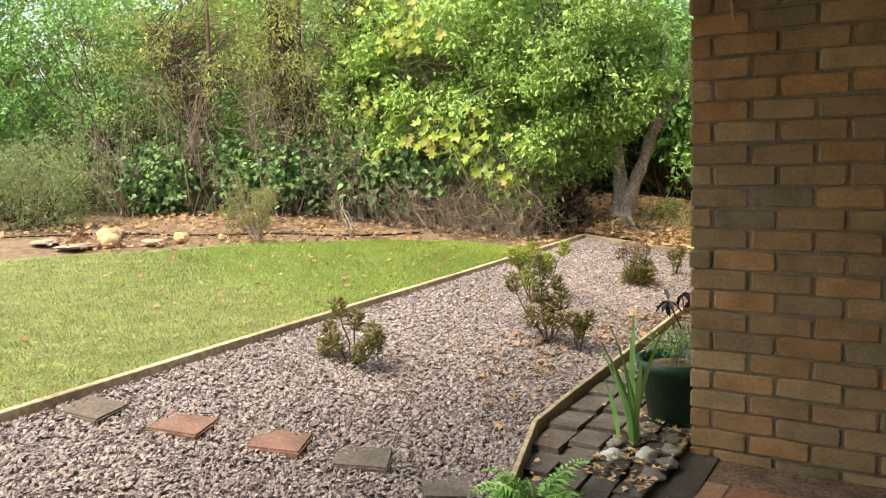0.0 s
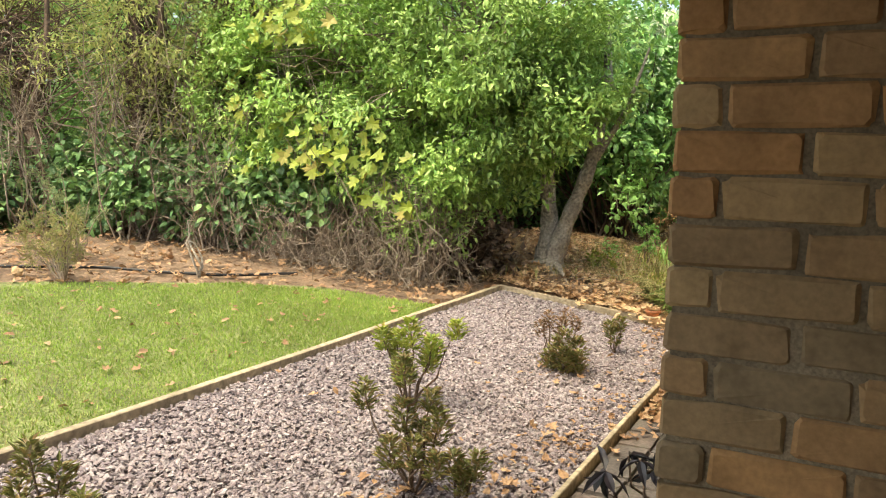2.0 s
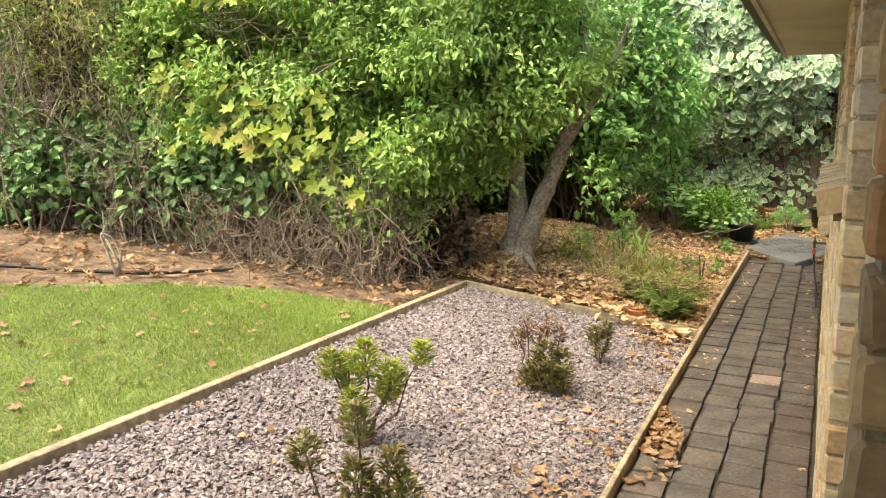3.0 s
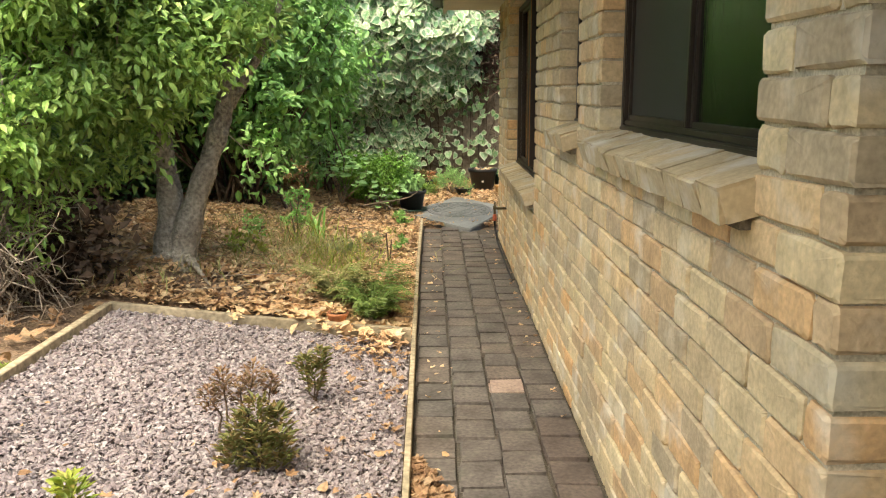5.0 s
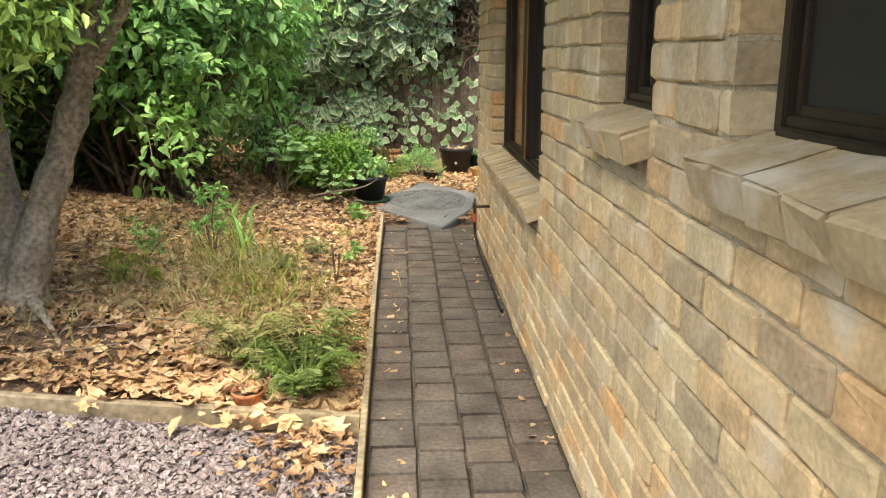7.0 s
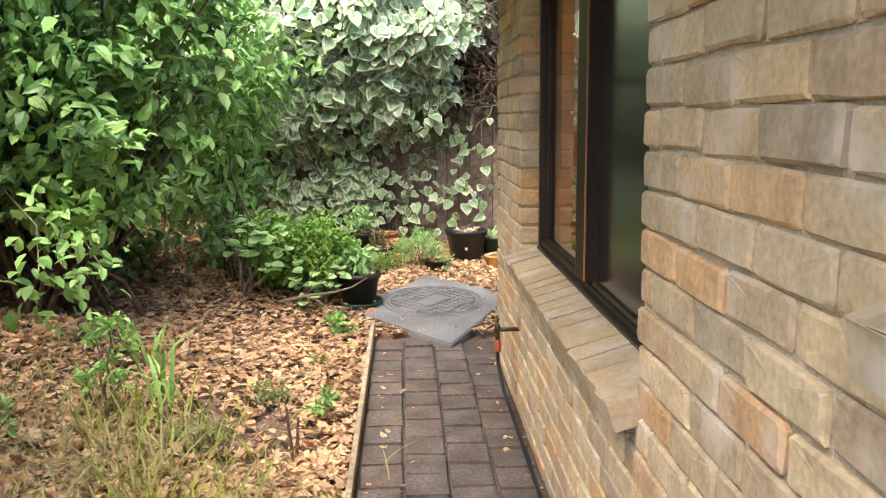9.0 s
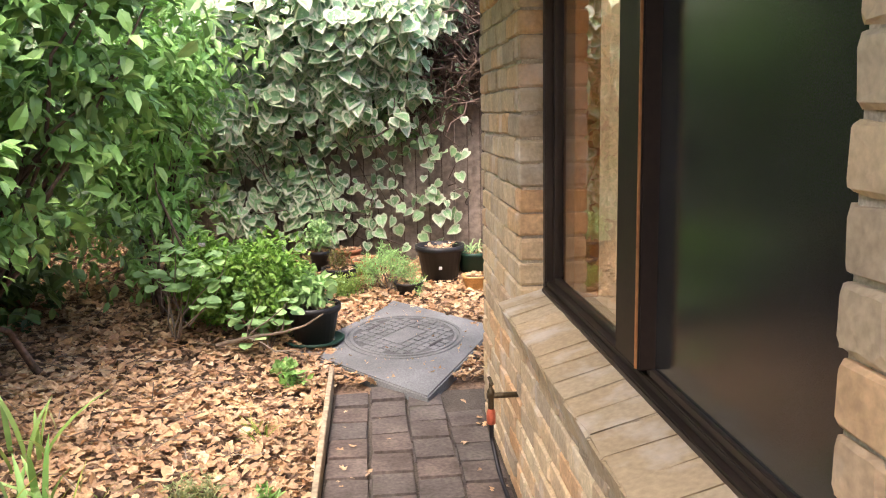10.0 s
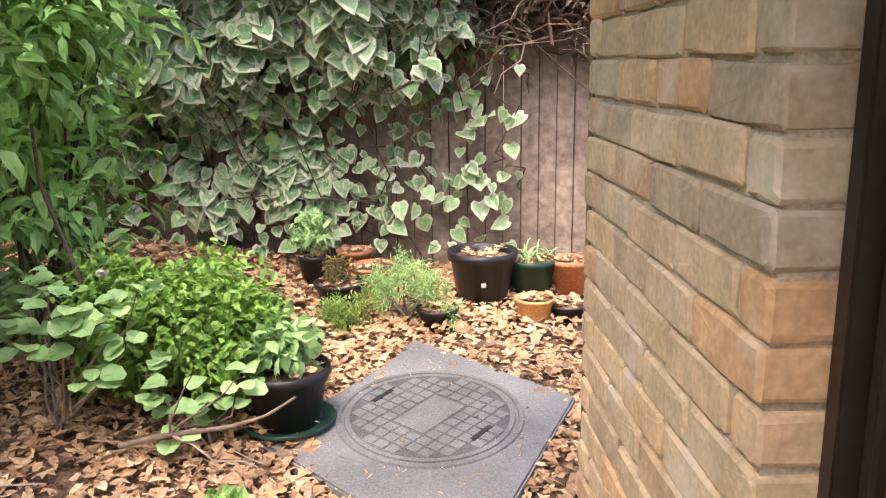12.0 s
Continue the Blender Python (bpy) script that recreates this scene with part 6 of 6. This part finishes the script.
pts = np.array([(-1.38, 12.86, 0.20), (-1.21, 12.85, 0.24), (-1.03, 12.84, 0.26), (-0.90, 12.85, 0.29), (-0.80, 12.86, 0.35)])
dead_branch = thing("dead_branch", -1.3, 12.85, gzf(-1.3, 12.85), "bare grey brown branch lying before the bush", "branch")
limb(dead_branch, pts, np.linspace(0.011, 0.004, len(pts)), TWIG, "stem", 7)
stems_part(dead_branch, pts[1], np.array([pts[1] + (0.10, -0.05, 0.22), pts[2] + (0.05, -0.04, 0.18), pts[2] + (0.12, -0.12, -0.08)]), 0.005, 0.002, TWIG, "twig", sag=0.0, wob=0.02)
sprig_bush("seedling", -1.0, 12.55, [(0, 0, 0.06, 0.05), (0.06, 0.02, 0.05, 0.04)], LEAF_FRESH, "small green seedling in leaf litter", leaf=0.05, ratio=0.7, category="plant", per=14)
pa = rng.uniform(0, 6.28, 16)
v, f = spread(ROUND, np.tile(np.array([(-1.48, 13.15, 0.70)]), (16, 1)), np.stack([np.cos(pa), np.sin(pa), rng.uniform(0.1, 1.2, 16)], -1), rng.normal(0, 0.3, (16, 3)) + np.array([0, 0, 1]), 0.028, 0.024)
child("white_flower", mesh_arrays("white_flower", v, f, ROCK_WHITE), hebe, "small white bloom")

# ---- pots ----


def pot(x, y, r, h, mat, label, fill="leaves", plant=None, z=None, group="pots by the fence", saucer=False):
    z = gzf(x, y) - 0.01 if z is None else z
    root = thing("flower_pot", x, y, z, label, "flower pot", group)
    part("body", lathe([(r * 0.72, 0), (r * 0.96, h * 0.84), (r * 1.04, h * 0.84), (r * 1.06, h), (r * 0.96, h), (r * 0.92, h * 0.8), (r * 0.9, h * 0.78)], x, y, z, 26), mat, root, smooth=True)
    part("soil", lathe([(r * 0.93, h * 0.84), (r * 0.5, h * 0.88), (0.001, h * 0.9)], x, y, z, 16), SOIL, root, "dark potting soil")
    if saucer:
        part("saucer", lathe([(r * 0.8, 0.0), (r * 1.1, 0.02), (r * 1.14, 0.02), (r * 1.1, 0.004)], x, y, z, 26), GREEN_PLASTIC, root, smooth=True)
    if fill == "leaves":
        n = 26
        a, q = rng.uniform(0, 6.28, n), r * 0.8 * np.sqrt(rng.random(n))
        v, f = spread(LOBED, np.stack([x + np.cos(a) * q, y + np.sin(a) * q, np.full(n, z + h * 0.93) + rng.uniform(0, 0.02, n)], -1), rng.normal(size=(n, 3)) * np.array([1, 1, 0.2]), rng.normal(0, 0.3, (n, 3)) + np.array([0, 0, 1]), rng.uniform(0.03, 0.06, n), 0.04)
        tagged(child("leaf_fill", mesh_arrays("leaf_fill", v, f, LITTER), root, "dead leaves lying in the pot"), kind="stuff")
    if plant:
        mat_p, ph, pr, size, ratio = plant
        c = leaves_part(root, [(x, y, z + h + ph * 0.6, pr, pr, ph * 0.45)], 40, 8, size, mat_p, ratio, BROAD, name="plant", clump_r=0.04, shell=0.1)
        stems_part(root, (x, y, z + h * 0.8), pick(c, 9), 0.003, 0.0015, TWIG, sag=0.0, wob=0.01)
    return root


pot(-0.88, 13.2, 0.155, 0.22, BLACK_PLASTIC, "black plastic pot with dead leaves and a seedling on a saucer", plant=(LEAF_BLUE, 0.16, 0.1, 0.06, 0.9), z=on_slab(0, 13.2) + 0.006, group="", saucer=True)
pot(-0.93, 14.66, 0.075, 0.17, BLACK_PLASTIC, "small black pot with a drooping plant", plant=(LEAF_BLUE, 0.2, 0.09, 0.05, 0.5))
pot(-0.77, 14.42, 0.13, 0.13, BLACK_PLASTIC, "low black bowl shaped pot", plant=(LEAF_BRONZE, 0.12, 0.08, 0.03, 0.4))
pot(-0.60, 14.68, 0.13, 0.13, TERRACOTTA, "rounded terracotta bowl by the fence")
pot(-0.72, 14.9, 0.10, 0.15, TERRACOTTA, "terracotta pot with dead leaves by the fence")
big = pot(-0.03, 14.46, 0.175, 0.27, BLACK_PLASTIC, "large black plastic pot filled with dead leaves")
tag = part("tag", boxed(-0.012, 0.012, -0.001, 0.001, -0.012, 0.012, bevel=0.0005), RED_METAL, big, "small white sticker")
tag.matrix_parent_inverse = big.matrix_basis.inverted()
tag.matrix_basis = pose(-0.04, 14.46 - 0.158, gzf(0, 14.46) + 0.11, 8, 0, 0)
pot(0.24, 14.55, 0.135, 0.19, GREEN_PLASTIC, "dark green pot with strappy leaves")
blades("strappy_plant", 0.24, 14.55, 34, 0.2, 0.009, LEAF_BLUE, "strappy grass like plant growing in a green pot", lean=0.26, z=gzf(0.24, 14.55) + 0.15, droop=0.7)
pot(0.20, 14.18, 0.095, 0.115, TAN_POT, "small tan glazed pot with dead leaves")
pot(0.37, 14.2, 0.10, 0.07, BLACK_PLASTIC, "shallow dark dish of soil")
pot(0.45, 14.52, 0.11, 0.19, TERRACOTTA, "orange terracotta pot by the fence")
pot(-0.28, 14.15, 0.10, 0.09, BLACK_PLASTIC, "black pot sunk in dead leaves")
sprig_bush("lavender", -0.42, 14.2, [(rng.uniform(-0.22, 0.22), rng.uniform(-0.12, 0.12), rng.uniform(0.06, 0.28), 0.06) for i in range(16)], LEAF_BLUE, "sprawling grey green herb in front of the pots", leaf=0.035, ratio=0.2, per=26)
sprig_bush("lavender", -0.72, 14.12, [(rng.uniform(-0.12, 0.12), rng.uniform(-0.08, 0.08), rng.uniform(0.04, 0.12), 0.05) for i in range(8)], LEAF_LIGHT, "low green herb in front of the pots", leaf=0.03, ratio=0.3)
pot(-1.17, 8.87, 0.06, 0.09, TERRACOTTA, "small half buried terracotta pot by the fern", group="")

# porch corner
zp = gzf(-0.2, 4.4)
pot(-0.16, 4.50, 0.17, 0.30, GREEN_PLASTIC, "large dark green pot holding a mossy green plant", fill="", plant=(LEAF_MID, 0.12, 0.14, 0.03, 0.3), z=zp, group="")
blades("sword_plant", -0.24, 4.14, 10, 0.60, 0.03, LEAF_MID, "upright sword leaved plant among stones", lean=0.22, base=0.03, droop=0.05)
frond_plant("fern", -0.34, 3.38, 34, 0.24, LEAF_FRESH, "soft bright green ferny plant beside the porch", rise=0.9)
dk = thing("dark_leaf_plant", -0.25, 4.92, gzf(-0.25, 4.92), "thin stemmed plant with drooping near black leaves", "plant")
z = gzf(-0.25, 4.92)
tips = np.array([(-0.31, 4.88, z + 0.46), (-0.22, 4.92, z + 0.50), (-0.19, 4.96, z + 0.46), (-0.27, 4.98, z + 0.48)])
stems_part(dk, (-0.22, 4.93, z), tips, 0.006, 0.004, DARK_BARK, sag=0.03)
n = 26
pp = tips[rng.integers(0, 4, n)]
v, f = spread(BROAD, pp, np.stack([rng.normal(0, 0.7, n), rng.normal(0, 0.7, n), rng.normal(-0.5, 0.5, n)], -1), rng.normal(0, 0.4, (n, 3)) + np.array([0, 0, 1]), rng.uniform(0.07, 0.12, n), rng.uniform(0.025, 0.04, n))
child("leaf_head", mesh_arrays("leaf_head", v, f, LEAF_BLACK), dk)


def stone(name, x, y, sx, sy, sz, mat, label, seed, z=None, group=""):
    bm = bmesh.new()
    bmesh.ops.create_icosphere(bm, subdivisions=3, radius=1.0)
    for q in bm.verts:
        q.co *= 1 + 0.38 * noise.noise(q.co * 1.3 + Vector((seed * 7.3, 0, 0))) + 0.06 * noise.noise(q.co * 4 + Vector((seed, 3, 0)))
        q.co = Vector((q.co.x * sx, q.co.y * sy, q.co.z * sz))
    ob = part(name, bm, mat, None, smooth=True)
    ob.matrix_basis = pose(x, y, (gzf(x, y) if z is None else z) + sz * 0.3, 0, 0, seed * 47)
    return tagged(ob, label, "stone", group)


stone("stone", -0.27, 3.97, 0.05, 0.04, 0.03, ROCK_WHITE, "smooth white river stone by the porch", 1)
stone("stone", -0.14, 4.02, 0.06, 0.045, 0.034, ROCK_WHITE, "smooth pale grey river stone by the porch", 2)
for i, (x, y) in enumerate(((-0.06, 4.12), (-0.20, 4.22), (-0.09, 4.24), (-0.30, 4.1), (-0.04, 4.0), (-0.06, 3.88))):
    stone("stone", x, y, 0.05, 0.04, 0.02, ROCK_DARK, "dark rough stone at the foot of the brick corner", 3 + i, group="stones by the porch")
for i, (x, y, s) in enumerate(((-5.95, 5.55, 0.13), (-5.78, 5.45, 0.11), (-5.45, 6.0, 0.08), (-6.1, 5.75, 0.09), (-5.2, 6.3, 0.05))):
    stone("rock", x, y, s, s * 0.8, s * 0.7, ROCK_TAN, "tan sandstone rock in the garden bed", 11 + i, group="rocks in the bed")
for i, (x, y, s) in enumerate(((-5.85, 5.15, 0.19), (-6.25, 5.1, 0.17), (-5.55, 5.75, 0.12))):
    stone("flat_stone", x, y, s, s * 0.7, 0.02, FLAG, "flat pale tan stone set in bare soil", 21 + i, group="flat stones in the bed")


def pipe(name, pts, r, mat, label, category):
    pts = np.array(pts, float)
    t = np.linspace(0, 1, len(pts))
    s = np.linspace(0, 1, len(pts) * 8)
    fine = np.stack([np.interp(s, t, pts[:, i]) for i in range(3)], -1)
    for _ in range(3):
        fine[1:-1] = (fine[:-2] + 2 * fine[1:-1] + fine[2:]) / 4
    v, f = tubes(fine[None], np.full((1, len(fine)), r), 8)
    return tagged(new(name, mesh_arrays(name, v, f, mat, smooth=True)), label, category)


pipe("irrigation_hose", [(x, y, gzf(x, y) + 0.0) for x, y in ((-7.2, 5.2), (-6.2, 5.9), (-5.6, 6.2), (-5.0, 6.9), (-4.6, 7.1), (-4.2, 7.4), (-3.9, 7.9))], 0.012, BLACK_PLASTIC, "black irrigation pipe lying on the soil", "hose")
stemw = thing("bare_sapling", -4.35, 7.25, gzf(-4.35, 7.25), "small forked grey bare sapling on the soil", "plant")
stems_part(stemw, (-4.35, 7.25, gzf(-4.35, 7.25) - 0.02), np.array([(-4.42, 7.22, 0.78), (-4.28, 7.25, 0.72), (-4.45, 7.25, 0.62)]), 0.012, 0.005, BARK, "stem", sag=0.02)

# tap and hose on the wall
tap = thing("garden_tap", -0.03, 11.38, 0.38, "old brass garden tap with orange hose fitting on brick wall", "tap")
bm = bmesh.new()
bmesh.ops.create_cone(bm, cap_ends=True, segments=12, radius1=0.011, radius2=0.011, depth=0.12, matrix=pose(-0.05, 11.38, 0.38, 0, 90, 0))
part("pipe", bm, TAP_METAL, tap, smooth=True)
part("spout", lathe([(0.009, -0.05), (0.011, -0.045), (0.012, 0.0), (0.016, 0.005), (0.014, 0.02), (0.007, 0.03), (0.006, 0.055)], -0.095, 11.38, 0.38, 12), TAP_METAL, tap, smooth=True)
part("tap_handle", boxed(-0.102, -0.088, 11.335, 11.425, 0.432, 0.442, bevel=0.004), TAP_METAL, tap)
part("hose_fitting", lathe([(0.014, -0.11), (0.017, -0.105), (0.017, -0.065), (0.012, -0.05)], -0.095, 11.38, 0.38, 12), RED_PLASTIC, tap, "orange plastic fitting", smooth=True)
pipe("garden_hose", [(-0.095, 11.38, 0.28), (-0.09, 11.40, 0.2), (-0.075, 11.3, 0.1), (-0.05, 11.0, 0.03), (-0.045, 10.6, 0.012), (-0.045, 10.2, 0.012)], 0.009, BLACK_PLASTIC, "black hose running down the wall to the path", "hose")

# frayed cord hanging on the porch wall
cord = thing("hanging_cord", 0.17, 4.18, 2.0, "frayed jute cord hanging from a hook on bricks", "cord")
pts = np.stack([np.full(14, 0.17) + 0.006 * np.sin(np.arange(14)), np.full(14, 4.178) + 0.004 * np.cos(np.arange(14) * 1.3), np.linspace(2.15, 1.72, 14)], -1)
v, f = tubes(pts[None], np.linspace(0.013, 0.006, 14)[None] * (1 + 0.25 * np.sin(np.arange(14) * 2.1))[None], 7)
child("strand", mesh_arrays("strand", v, f, STRING), cord)
part("hook", boxed(0.175, 0.20, 4.17, 4.20, 1.99, 2.0, bevel=0.002), RED_METAL, cord, "small white hook")
